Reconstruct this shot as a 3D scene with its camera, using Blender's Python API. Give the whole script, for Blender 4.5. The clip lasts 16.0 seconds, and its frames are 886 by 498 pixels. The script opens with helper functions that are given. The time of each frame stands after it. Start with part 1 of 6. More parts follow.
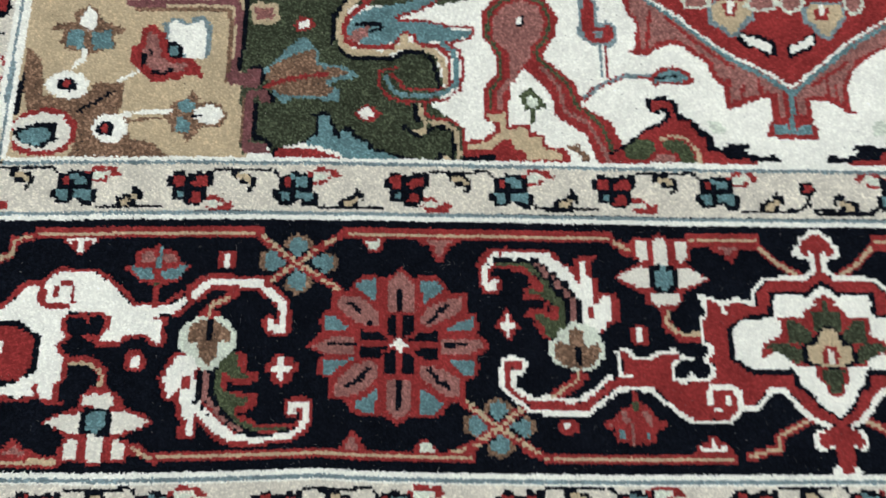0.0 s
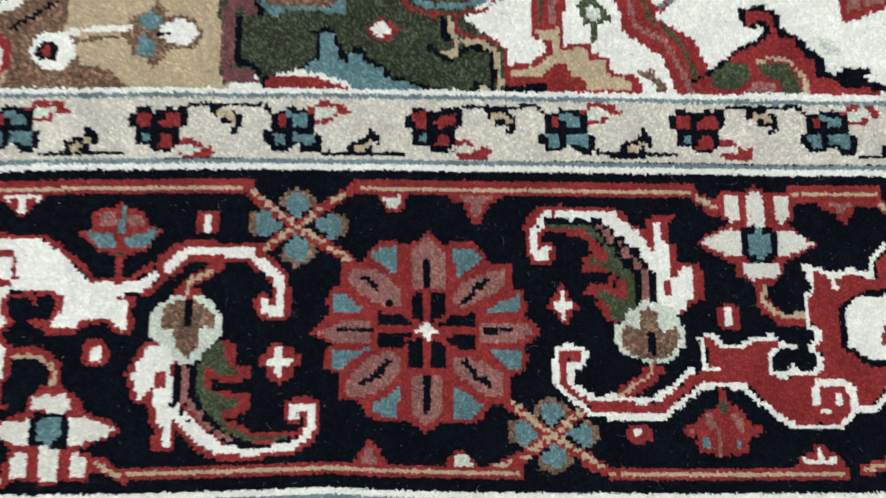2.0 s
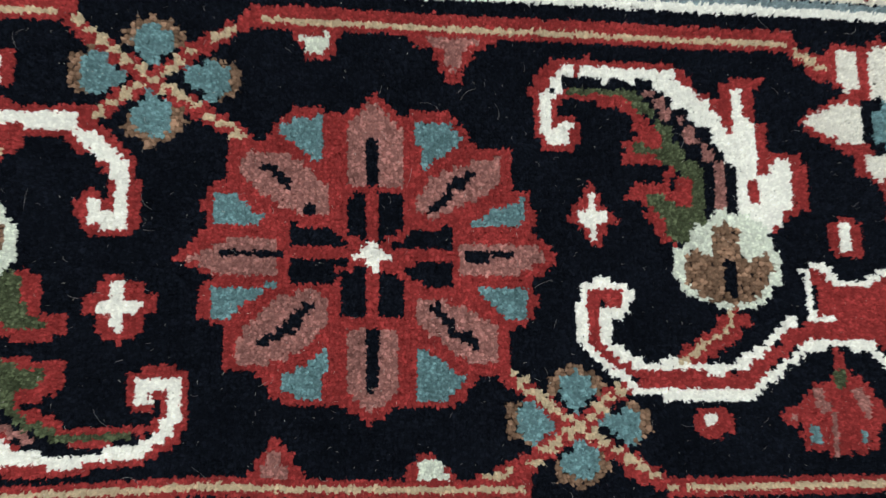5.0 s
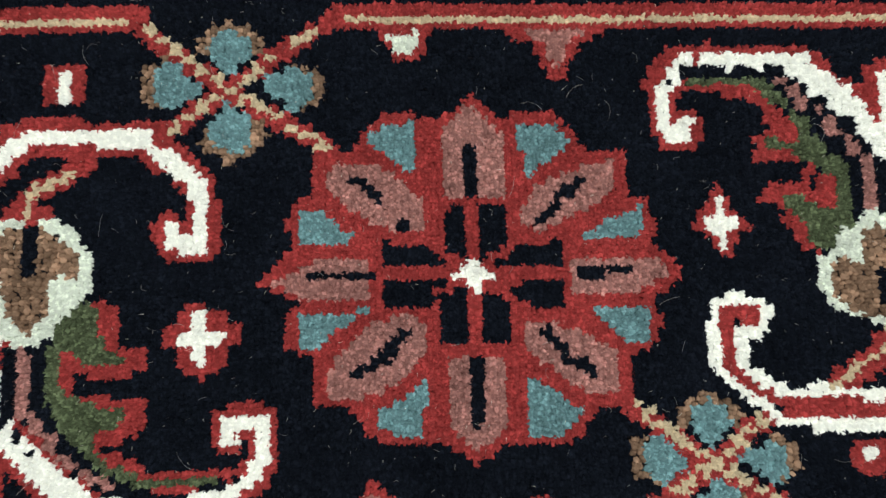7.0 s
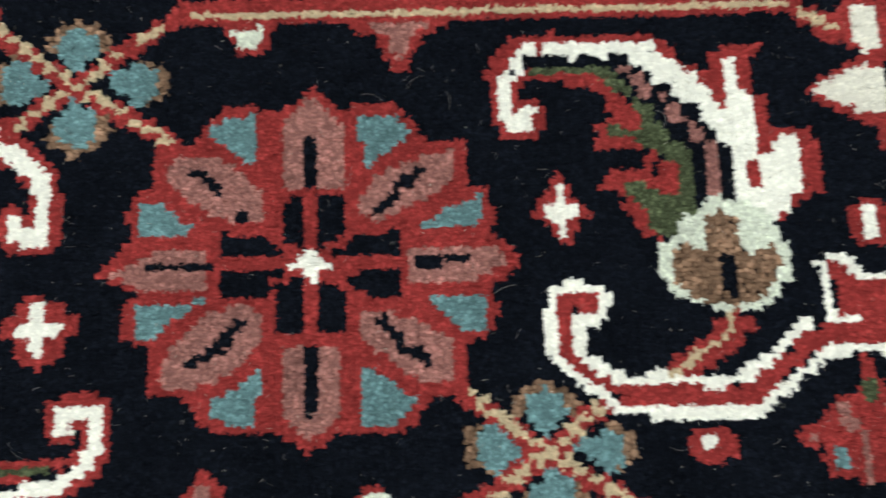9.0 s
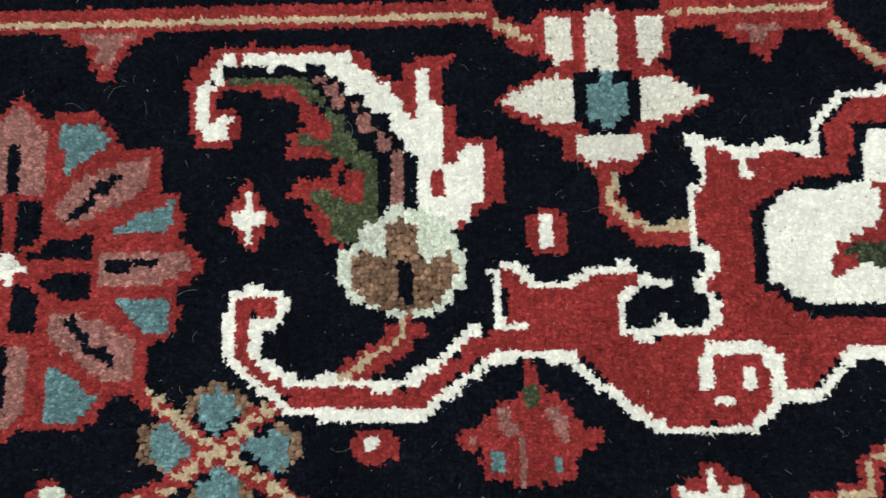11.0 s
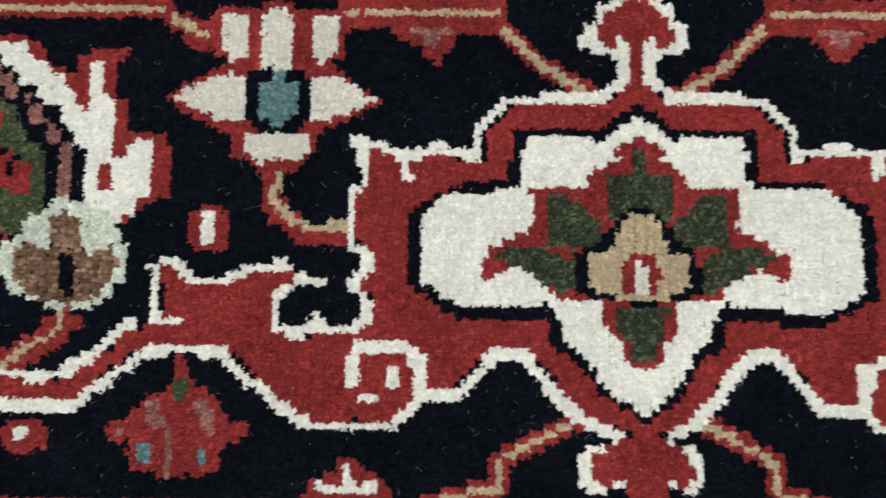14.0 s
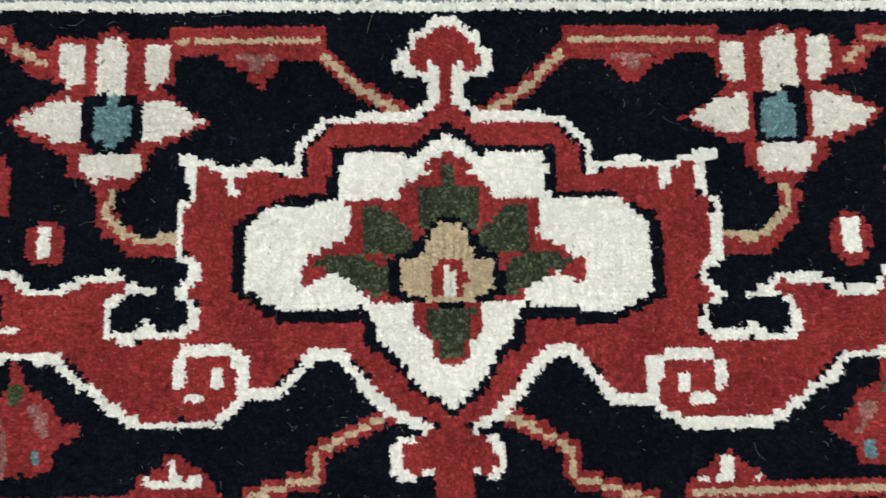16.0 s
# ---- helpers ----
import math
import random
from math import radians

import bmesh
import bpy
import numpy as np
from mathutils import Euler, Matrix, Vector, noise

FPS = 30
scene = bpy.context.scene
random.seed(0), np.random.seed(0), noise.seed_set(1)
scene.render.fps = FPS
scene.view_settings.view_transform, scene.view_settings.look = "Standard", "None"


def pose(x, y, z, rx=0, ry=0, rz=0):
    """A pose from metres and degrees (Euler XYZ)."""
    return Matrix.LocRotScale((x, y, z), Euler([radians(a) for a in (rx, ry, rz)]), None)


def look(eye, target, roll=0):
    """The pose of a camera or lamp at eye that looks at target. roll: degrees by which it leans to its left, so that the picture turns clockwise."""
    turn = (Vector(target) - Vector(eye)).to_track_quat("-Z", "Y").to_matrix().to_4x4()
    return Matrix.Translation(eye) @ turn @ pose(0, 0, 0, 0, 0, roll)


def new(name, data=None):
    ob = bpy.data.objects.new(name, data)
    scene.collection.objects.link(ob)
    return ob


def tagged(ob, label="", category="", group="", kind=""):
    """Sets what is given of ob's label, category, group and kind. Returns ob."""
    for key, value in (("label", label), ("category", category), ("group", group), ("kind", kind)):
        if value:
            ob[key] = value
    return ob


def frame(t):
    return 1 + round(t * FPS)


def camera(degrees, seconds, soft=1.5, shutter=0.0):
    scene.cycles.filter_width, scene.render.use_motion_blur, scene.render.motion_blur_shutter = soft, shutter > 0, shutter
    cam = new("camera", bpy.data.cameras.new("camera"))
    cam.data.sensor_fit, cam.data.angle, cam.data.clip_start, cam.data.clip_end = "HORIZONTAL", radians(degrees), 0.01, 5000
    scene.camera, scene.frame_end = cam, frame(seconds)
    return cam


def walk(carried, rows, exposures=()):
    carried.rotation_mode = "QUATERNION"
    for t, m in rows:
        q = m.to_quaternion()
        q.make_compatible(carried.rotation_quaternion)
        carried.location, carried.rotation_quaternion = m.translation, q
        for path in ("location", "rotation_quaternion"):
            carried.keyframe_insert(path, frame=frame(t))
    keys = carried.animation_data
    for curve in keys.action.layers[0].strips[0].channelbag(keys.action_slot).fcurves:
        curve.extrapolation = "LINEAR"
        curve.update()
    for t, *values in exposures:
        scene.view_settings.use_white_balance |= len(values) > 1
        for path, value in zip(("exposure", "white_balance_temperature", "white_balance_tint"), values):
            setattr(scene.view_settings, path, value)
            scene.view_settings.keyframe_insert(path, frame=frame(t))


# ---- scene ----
cam = camera(53.6, 16.0, soft=1.4, shutter=0.5)
# seconds, eye, target, roll
PATH = [
    (0, (0.011, -0.149, 0.689), (0.078, 0.483, -1.207), 6.1),
    (0.5, (0.007, -0.121, 0.663), (0.022, 0.526, -1.23), 2.9),
    (1, (0.014, -0.092, 0.624), (0.01, 0.452, -1.301), -0.4),
    (1.5, (0.002, -0.067, 0.588), (-0.003, 0.386, -1.36), -0.7),
    (2, (-0.006, -0.058, 0.556), (0.052, 0.333, -1.405), 8.3),
    (2.5, (-0.014, -0.053, 0.509), (0.106, 0.302, -1.456), 19.5),
    (3, (-0.024, -0.046, 0.466), (0.053, 0.32, -1.499), 12.5),
    (3.5, (-0.018, -0.045, 0.431), (0.111, 0.287, -1.537), 21.7),
    (3.7, (-0.018, -0.049, 0.417), (0.15, 0.263, -1.551), 29.2),
    (5.8, (-0.014, -0.049, 0.299), (0.25, 0.244, -1.661), 38.3),
    (6, (-0.015, -0.042, 0.295), (0.242, 0.187, -1.675), 42.1),
    (6.5, (-0.021, -0.045, 0.291), (0.195, 0.26, -1.673), 34.0),
    (7, (-0.021, -0.04, 0.297), (0.049, 0.286, -1.675), 10.6),
    (7.5, (-0.025, -0.044, 0.301), (0.045, 0.309, -1.666), 10.9),
    (8, (-0.022, -0.046, 0.304), (-0.04, 0.306, -1.665), -1.5),
    (8.5, (0.01, -0.054, 0.292), (-0.024, 0.344, -1.667), -5.6),
    (9, (0.045, -0.055, 0.296), (0.05, 0.335, -1.666), -1.2),
    (9.2, (0.058, -0.058, 0.298), (0.075, 0.341, -1.662), 0.7),
    (11.3, (0.174, -0.049, 0.308), (0.099, 0.283, -1.663), -13.8),
    (11.5, (0.176, -0.037, 0.31), (0.134, 0.231, -1.671), -9.9),
    (12, (0.204, -0.041, 0.306), (0.15, 0.259, -1.67), -11.5),
    (12.5, (0.226, -0.046, 0.305), (0.182, 0.272, -1.669), -8.7),
    (13, (0.242, -0.049, 0.311), (0.173, 0.267, -1.663), -12.5),
    (13.5, (0.261, -0.047, 0.308), (0.2, 0.243, -1.67), -12.5),
    (14, (0.28, -0.042, 0.31), (0.274, 0.234, -1.67), -1.0),
    (14.5, (0.289, -0.041, 0.317), (0.32, 0.242, -1.662), 5.8),
    (15, (0.298, -0.03, 0.322), (0.368, 0.263, -1.656), 13.7),
    (15.5, (0.32, -0.046, 0.332), (0.375, 0.301, -1.637), 8.3),
    (16, (0.336, -0.054, 0.335), (0.405, 0.285, -1.635), 10.4),
]
EXPOSURES = [(0.0, -0.24, 6150, 11), (1.5, -0.22, 6150, 12), (3.5, -0.26, 6150, 11), (6.0, -0.14, 6350, 8), (6.5, 0.06, 6350, 7), (7.0, 0.0, 6350, 7), (8.0, -0.06, 6350, 7), (9.0, 0.0, 6400, 7), (11.5, -0.12, 6450, 11), (12.5, -0.1, 6500, 15), (13.5, -0.17, 6450, 14), (14.0, -0.33, 6450, 13), (15.0, -0.24, 6400, 13), (16.0, -0.21, 6400, 13)]
walk(cam, [(t, look(eye, target, roll)) for t, eye, target, roll in PATH], EXPOSURES)

# ---- light: a showroom lit by ceiling panels ----
world = bpy.data.worlds.new("world")
scene.world = world
world.use_nodes = True
world.node_tree.nodes["Background"].inputs["Color"].default_value = (0.9, 0.95, 1.0, 1)
world.node_tree.nodes["Background"].inputs["Strength"].default_value = 0.02
ROOM_W, ROOM_D, ROOM_H = 6.0, 5.0, 2.9
LAMPS = [(-1.2, 1.3), (-1.2, -1.1), (0.9, 1.3), (0.9, -1.1)]
for lx, ly in LAMPS:
    data = bpy.data.lights.new("panel_light", "AREA")
    data.shape, data.size, data.size_y = "RECTANGLE", 1.16, 0.56
    data.energy, data.color = 24.5, (0.98, 1.0, 1.06)
    lamp = new("panel_light", data)
    lamp.matrix_world = pose(lx, ly, ROOM_H - 0.045)


# ---- materials ----
def shader(name, rough=0.9):
    m = bpy.data.materials.new(name)
    m.use_nodes = True
    tree = m.node_tree
    bsdf = tree.nodes["Principled BSDF"]
    bsdf.inputs["Roughness"].default_value = rough
    return m, tree, bsdf


def wool(name, colour, spread=0.2, sheen=0.25):
    """Dyed wool: every tuft differs a little, the brightest painted as glints, and the dye drifts over a hand's width.
    """
    m, tree, bsdf = shader(name, 0.95)
    n, l = tree.nodes.new, tree.links.new
    geo, coord = n("ShaderNodeNewGeometry"), n("ShaderNodeTexCoord")
    vary = n("ShaderNodeMapRange")
    vary.inputs["To Min"].default_value, vary.inputs["To Max"].default_value = 1 - 0.6 * spread, 1 + 1.8 * spread
    # a bright tail in the tuft colours paints in the fibres' glints
    glint_tone = n("ShaderNodeMath")
    glint_tone.operation, glint_tone.inputs[1].default_value = "POWER", 3.0
    l(geo.outputs["Random Per Island"], glint_tone.inputs[0])
    l(glint_tone.outputs["Value"], vary.inputs["Value"])
    drift = n("ShaderNodeTexNoise")
    drift.inputs["Scale"].default_value, drift.inputs["Detail"].default_value = 34.0, 3.0
    l(coord.outputs["Object"], drift.inputs["Vector"])
    dye = n("ShaderNodeMapRange")
    dye.inputs["From Min"].default_value, dye.inputs["From Max"].default_value = 0.3, 0.7
    dye.inputs["To Min"].default_value, dye.inputs["To Max"].default_value = 1 - 0.6 * min(spread, 0.34), 1 + 0.5 * min(spread, 0.34)
    l(drift.outputs["Fac"], dye.inputs["Value"])
    both = n("ShaderNodeMath")
    both.operation = "MULTIPLY"
    l(vary.outputs["Result"], both.inputs[0])
    l(dye.outputs["Result"], both.inputs[1])
    knot = n("ShaderNodeTexVoronoi")
    knot.inputs["Scale"].default_value = 1 / 0.0024
    l(coord.outputs["Object"], knot.inputs["Vector"])
    tone = n("ShaderNodeMapRange")
    tone.inputs["To Min"].default_value, tone.inputs["To Max"].default_value = 1 - 0.7 * min(spread, 0.4), 1 + 0.7 * min(spread, 0.4)
    l(knot.outputs["Color"], tone.inputs["Value"])
    full = n("ShaderNodeMath")
    full.operation = "MULTIPLY"
    l(both.outputs["Value"], full.inputs[0])
    l(tone.outputs["Result"], full.inputs[1])
    tint = n("ShaderNodeVectorMath")
    tint.operation = "SCALE"
    tint.inputs[0].default_value = colour
    l(full.outputs["Value"], tint.inputs["Scale"])
    l(tint.outputs["Vector"], bsdf.inputs["Base Color"])
    fibre = n("ShaderNodeTexNoise")
    fibre.inputs["Scale"].default_value, fibre.inputs["Detail"].default_value = 1900.0, 2.0
    l(coord.outputs["Object"], fibre.inputs["Vector"])
    bump = n("ShaderNodeBump")
    bump.inputs["Strength"].default_value, bump.inputs["Distance"].default_value = 0.6, 0.0006
    l(fibre.outputs["Fac"], bump.inputs["Height"])
    l(bump.outputs["Normal"], bsdf.inputs["Normal"])
    bsdf.inputs["Specular IOR Level"].default_value = 0.02
    bsdf.inputs["Sheen Weight"].default_value = sheen
    bsdf.inputs["Sheen Roughness"].default_value = 0.5
    bsdf.inputs["Sheen Tint"].default_value = (*[min(1, c * 1.3 + 0.004) for c in colour], 1)
    return m


def plain(name, colour, rough=0.8, scale=9.0):
    m, tree, bsdf = shader(name, rough)
    n, l = tree.nodes.new, tree.links.new
    coord, tex, ramp = n("ShaderNodeTexCoord"), n("ShaderNodeTexNoise"), n("ShaderNodeValToRGB")
    tex.inputs["Scale"].default_value, tex.inputs["Detail"].default_value = scale, 6.0
    ramp.color_ramp.elements[0].color = (*[c * 0.82 for c in colour], 1)
    ramp.color_ramp.elements[1].color = (*[min(1, c * 1.15) for c in colour], 1)
    l(coord.outputs["Object"], tex.inputs["Vector"])
    l(tex.outputs["Fac"], ramp.inputs["Fac"])
    l(ramp.outputs["Color"], bsdf.inputs["Base Color"])
    return m


DYES = {
    "navy": (0.0061, 0.0077, 0.0115),
    "crimson": (0.300, 0.041, 0.037),
    "white": (0.89, 0.886, 0.772),
    "ivory": (0.775, 0.755, 0.64),
    "cream": (0.71, 0.67, 0.55),
    "mint": (0.68, 0.72, 0.59),
    "rose": (0.338, 0.158, 0.131),
    "teal": (0.15, 0.265, 0.265),
    "slate": (0.22, 0.29, 0.29),
    "olive": (0.080, 0.099, 0.050),
    "moss": (0.062, 0.074, 0.042),
    "tan": (0.56, 0.455, 0.285),
    "brown": (0.235, 0.145, 0.09),
    "mauve": (0.20, 0.085, 0.082),
}
COLOURS = list(DYES)
WOOLS = [wool(name + "_wool", rgb, {"navy": 0.4, "brown": 0.5, "olive": 0.55, "moss": 0.7, "white": 0.11, "ivory": 0.12, "cream": 0.2, "mint": 0.2, "rose": 0.4, "teal": 0.34, "crimson": 0.3, "tan": 0.18}.get(name, 0.3)) for name, rgb in DYES.items()]

# ---- the room round the rug ----
def part(name, bm, material, parent=None, label=""):
    me = bpy.data.meshes.new(name)
    bm.to_mesh(me)
    bm.free()
    me.materials.append(material)
    ob = new(name, me)
    ob.parent = parent
    return tagged(ob, label)


def box(x0, y0, z0, x1, y1, z1, bevel=0.0):
    bm = bmesh.new()
    bmesh.ops.create_cube(bm, size=1.0, matrix=Matrix.LocRotScale(((x0 + x1) / 2, (y0 + y1) / 2, (z0 + z1) / 2), None, (x1 - x0, y1 - y0, z1 - z0)))
    if bevel:
        bmesh.ops.bevel(bm, geom=bm.edges[:], offset=bevel, segments=2, affect="EDGES")
    return bm


PILE = 0.009
RX, RY, HW, HD = 0.34, 0.3, ROOM_W / 2, ROOM_D / 2
paint, slab = plain("wall_paint", (0.74, 0.74, 0.72), 0.9, 5.0), plain("floor_concrete", (0.36, 0.35, 0.33), 0.6, 7.0)
tagged(part("floor", box(RX - HW, RY - HD, -PILE - 0.12, RX + HW, RY + HD, -PILE), slab), "smooth grey floor under the rug", "floor", kind="structure")
tagged(part("ceiling", box(RX - HW, RY - HD, ROOM_H, RX + HW, RY + HD, ROOM_H + 0.12), paint), "plain white ceiling", "ceiling", kind="structure")
for wall, x0, y0, x1, y1 in (("wall_north", -HW, HD, HW, HD + 0.12), ("wall_south", -HW, -HD - 0.12, HW, -HD), ("wall_east", HW, -HD, HW + 0.12, HD), ("wall_west", -HW - 0.12, -HD, -HW, HD)):
    tagged(part(wall, box(RX + x0, RY + y0, -PILE, RX + x1, RY + y1, ROOM_H), paint), "plain pale painted wall", "wall", kind="structure")
steel = plain("lamp_frame_paint", (0.7, 0.7, 0.7), 0.4)
glow, glow_tree, glow_bsdf = shader("lamp_diffuser", 0.6)
glow_bsdf.inputs["Base Color"].default_value = (0.85, 0.85, 0.85, 1)
glow_bsdf.inputs["Emission Color"].default_value = (0.96, 1.0, 0.97, 1)
glow_bsdf.inputs["Emission Strength"].default_value = 3.0
for lx, ly in LAMPS:
    fixture = new("ceiling_light")
    fixture.location = (lx, ly, ROOM_H)
    tagged(fixture, "flat white rectangular panel light on the ceiling", "lamp", "ceiling panel lights")
    for x0, y0, x1, y1 in ((-0.62, -0.32, 0.62, -0.29), (-0.62, 0.29, 0.62, 0.32), (-0.62, -0.29, -0.59, 0.29), (0.59, -0.29, 0.62, 0.29)):
        part("frame", box(x0, y0, -0.05, x1, y1, 0.0, 0.003), steel, fixture)
    part("diffuser", box(-0.588, -0.288, -0.035, 0.588, 0.288, -0.02), glow, fixture, "glowing white diffuser")

# ---- the rug's chart: one cell a knot ----
KNOT = 0.0024
X0, X1, Y0, Y1 = -265, 557, -130, 440
AXIS = 146.0
# the half turn of the woven repeat, a little uneven as the weaver left it
TURN_X, TURN_Y = (-1.05680, -0.00828, -0.54936), (-0.01886, -1.04087, -0.23666, 0.00268)
shape = (Y1 - Y0, X1 - X0)
dye = np.zeros(shape, np.int8)
owner = np.zeros(shape, np.int16)
MOTIFS = [("border_ground", "dark navy wool pile ground of the wide border")]
pen = {"flip": False, "shift": 0.0, "warp": False, "lift": 0.0, "side": 0.0, "swap": False, "grow": 1.0}
LATTICE_Y, LATTICE_X = np.mgrid[Y0:Y1, X0:X1] + 0.5


def wave(x, y):
    """How far the woven rows stray from straight lines, along the inner and the outer edge of the wide border."""
    inner = np.interp(x, (-140, -100, -80, -40, 0, 55, 105, 150, 222), (-0.5, 0.3, 0.6, 0.7, 0.4, -0.2, -0.8, -0.9, -1.2))
    outer = np.interp(x, (-125, -90, -55, -25, -12, 17, 72, 160), (0.4, 0.0, 0.6, 1.6, 0.7, -0.2, -0.9, -1.0))
    s = np.clip((y + 42) / 87, 0, 1)
    return outer * (1 - s) + inner * s


def flat(colour, rows, x0, x1, y):
    """A straight band of knot rows."""
    inside = (np.abs(LATTICE_Y - y) < rows / 2) & (LATTICE_X >= x0) & (LATTICE_X <= x1)
    stain(colour, (slice(None), slice(None)), inside)


def place(flip=False, shift=0.0, warp=False, lift=0.0, halved=False, swap=False, grow=1.0):
    """How the next motifs lie: moved along and across the border, turned half round, mirrored at the palmette, cut at its axis."""
    side = (-1.0 if flip else 1.0) * (-1.0 if warp else 1.0) if halved else 0.0
    pen.update(flip=flip, shift=shift, warp=warp, lift=lift, side=side, swap=swap, grow=grow)


def motif(name, label=""):
    MOTIFS.append((name, label))


def moved(points):
    x, y = np.array(points, float).T
    if pen["grow"] != 1.0:
        # round the middle of the vine cross
        x, y = -35 + (x + 35) * pen["grow"], 28.1 + (y - 28.1) * pen["grow"]
    x = x + pen["shift"]
    y = y + pen["lift"]
    if pen["flip"]:
        x = 2 * AXIS - x
        x = x + 0.05 * np.maximum(0, x - AXIS - 28)
        if not pen["warp"]:
            # the mirrored half was knotted a little narrower and lower
            d = x - AXIS
            x = x - (0.4 + 0.0314 * (41 - y)) * np.clip((d - 3) / 8, 0, 1) * np.clip((34 - d) / 10, 0, 1)
            x = x - 1.2 * np.clip((d - 24) / 10, 0, 1) * np.clip((55 - d) / 15, 0, 1) * np.clip((-2 - y) / 12, 0, 1)
            y = y - 1.8 * np.clip((d - 18) / 12, 0, 1) * np.clip((8 - y) / 8, 0, 1)
    if pen["warp"]:
        x, y = TURN_X[0] * x + TURN_X[1] * y + TURN_X[2], TURN_Y[0] * x + TURN_Y[1] * y + TURN_Y[2] + TURN_Y[3] * y * y
    return np.stack([x, y - wave(x, y)], 1)


def window(pts, more):
    lo, hi = np.floor(pts.min(0) - more).astype(int), np.ceil(pts.max(0) + more).astype(int)
    return slice(max(lo[1] - Y0, 0), max(hi[1] - Y0, 0)), slice(max(lo[0] - X0, 0), max(hi[0] - X0, 0))


def stain(colour, win, inside):
    if pen["swap"]:
        colour = {"white": "crimson", "crimson": "white"}.get(colour, colour)
    if pen["side"]:
        axis = TURN_X[0] * AXIS + TURN_X[2] if pen["warp"] else AXIS
        inside = inside & ((axis - LATTICE_X[win]) * pen["side"] >= 0)
    dye[win][inside] = COLOURS.index(colour)
    owner[win][inside] = len(MOTIFS) - 1


def fill(colour, *points):
    pts = moved(points)
    win = window(pts, 1)
    px, py = LATTICE_X[win], LATTICE_Y[win]
    inside = np.zeros(px.shape, bool)
    for (xa, ya), (xb, yb) in zip(pts, np.roll(pts, -1, 0)):
        if ya != yb:
            inside ^= ((ya > py) != (yb > py)) & (px < (xb - xa) * (py - ya) / (yb - ya) + xa)
    stain(colour, win, inside)


def line(colour, width, *points):
    pts = moved(points)
    win = window(pts, width + 1)
    px, py = LATTICE_X[win], LATTICE_Y[win]
    inside = np.zeros(px.shape, bool)
    for (xa, ya), (xb, yb) in zip(pts[:-1], pts[1:]):
        dx, dy = xb - xa, yb - ya
        s = np.clip(((px - xa) * dx + (py - ya) * dy) / (dx * dx + dy * dy + 1e-9), 0, 1)
        inside |= np.hypot(px - xa - s * dx, py - ya - s * dy) <= width / 2 + 0.05
    stain(colour, win, inside)


# The motifs, in knots from the heart of the rosette


def draw_stripe():
    motif("guard_ground", "")
    fill("cream", (-218.3, 60.5), (-131.6, 64.7), (-67.2, 66.3), (-0.8, 66.2), (95.1, 66.6), (209.2, 65.7), (313.3, 65.5), (307.5, 46.1), (205.4, 46.3), (93.3, 46.2), (-0.7, 46.7), (-65.9, 47.2), (-129.1, 45.6), (-214.4, 42.8))
    fill("cream", (-276.9, -44.4), (-89.8, -43.7), (-26.2, -42.8), (16.9, -44.3), (158.4, -45), (318, -46.5), (300.7, -97), (-262.6, -90.2))
    motif("guard_line", "")
    line("white", 1.4, (-134.1, 161.1), (-140, 130.8), (-139.9, 109.2), (-139.8, 88.5), (-139.4, 69.1))
    line("slate", 1.3, (-136.6, 161), (-142.5, 130.7), (-142.3, 109.2), (-141.8, 88.5), (-141.4, 66.4))
    line("white", 1.4, (-139.2, 161), (-144.7, 130.7), (-144.4, 109.1), (-143.8, 88.5), (-143.3, 66.4))


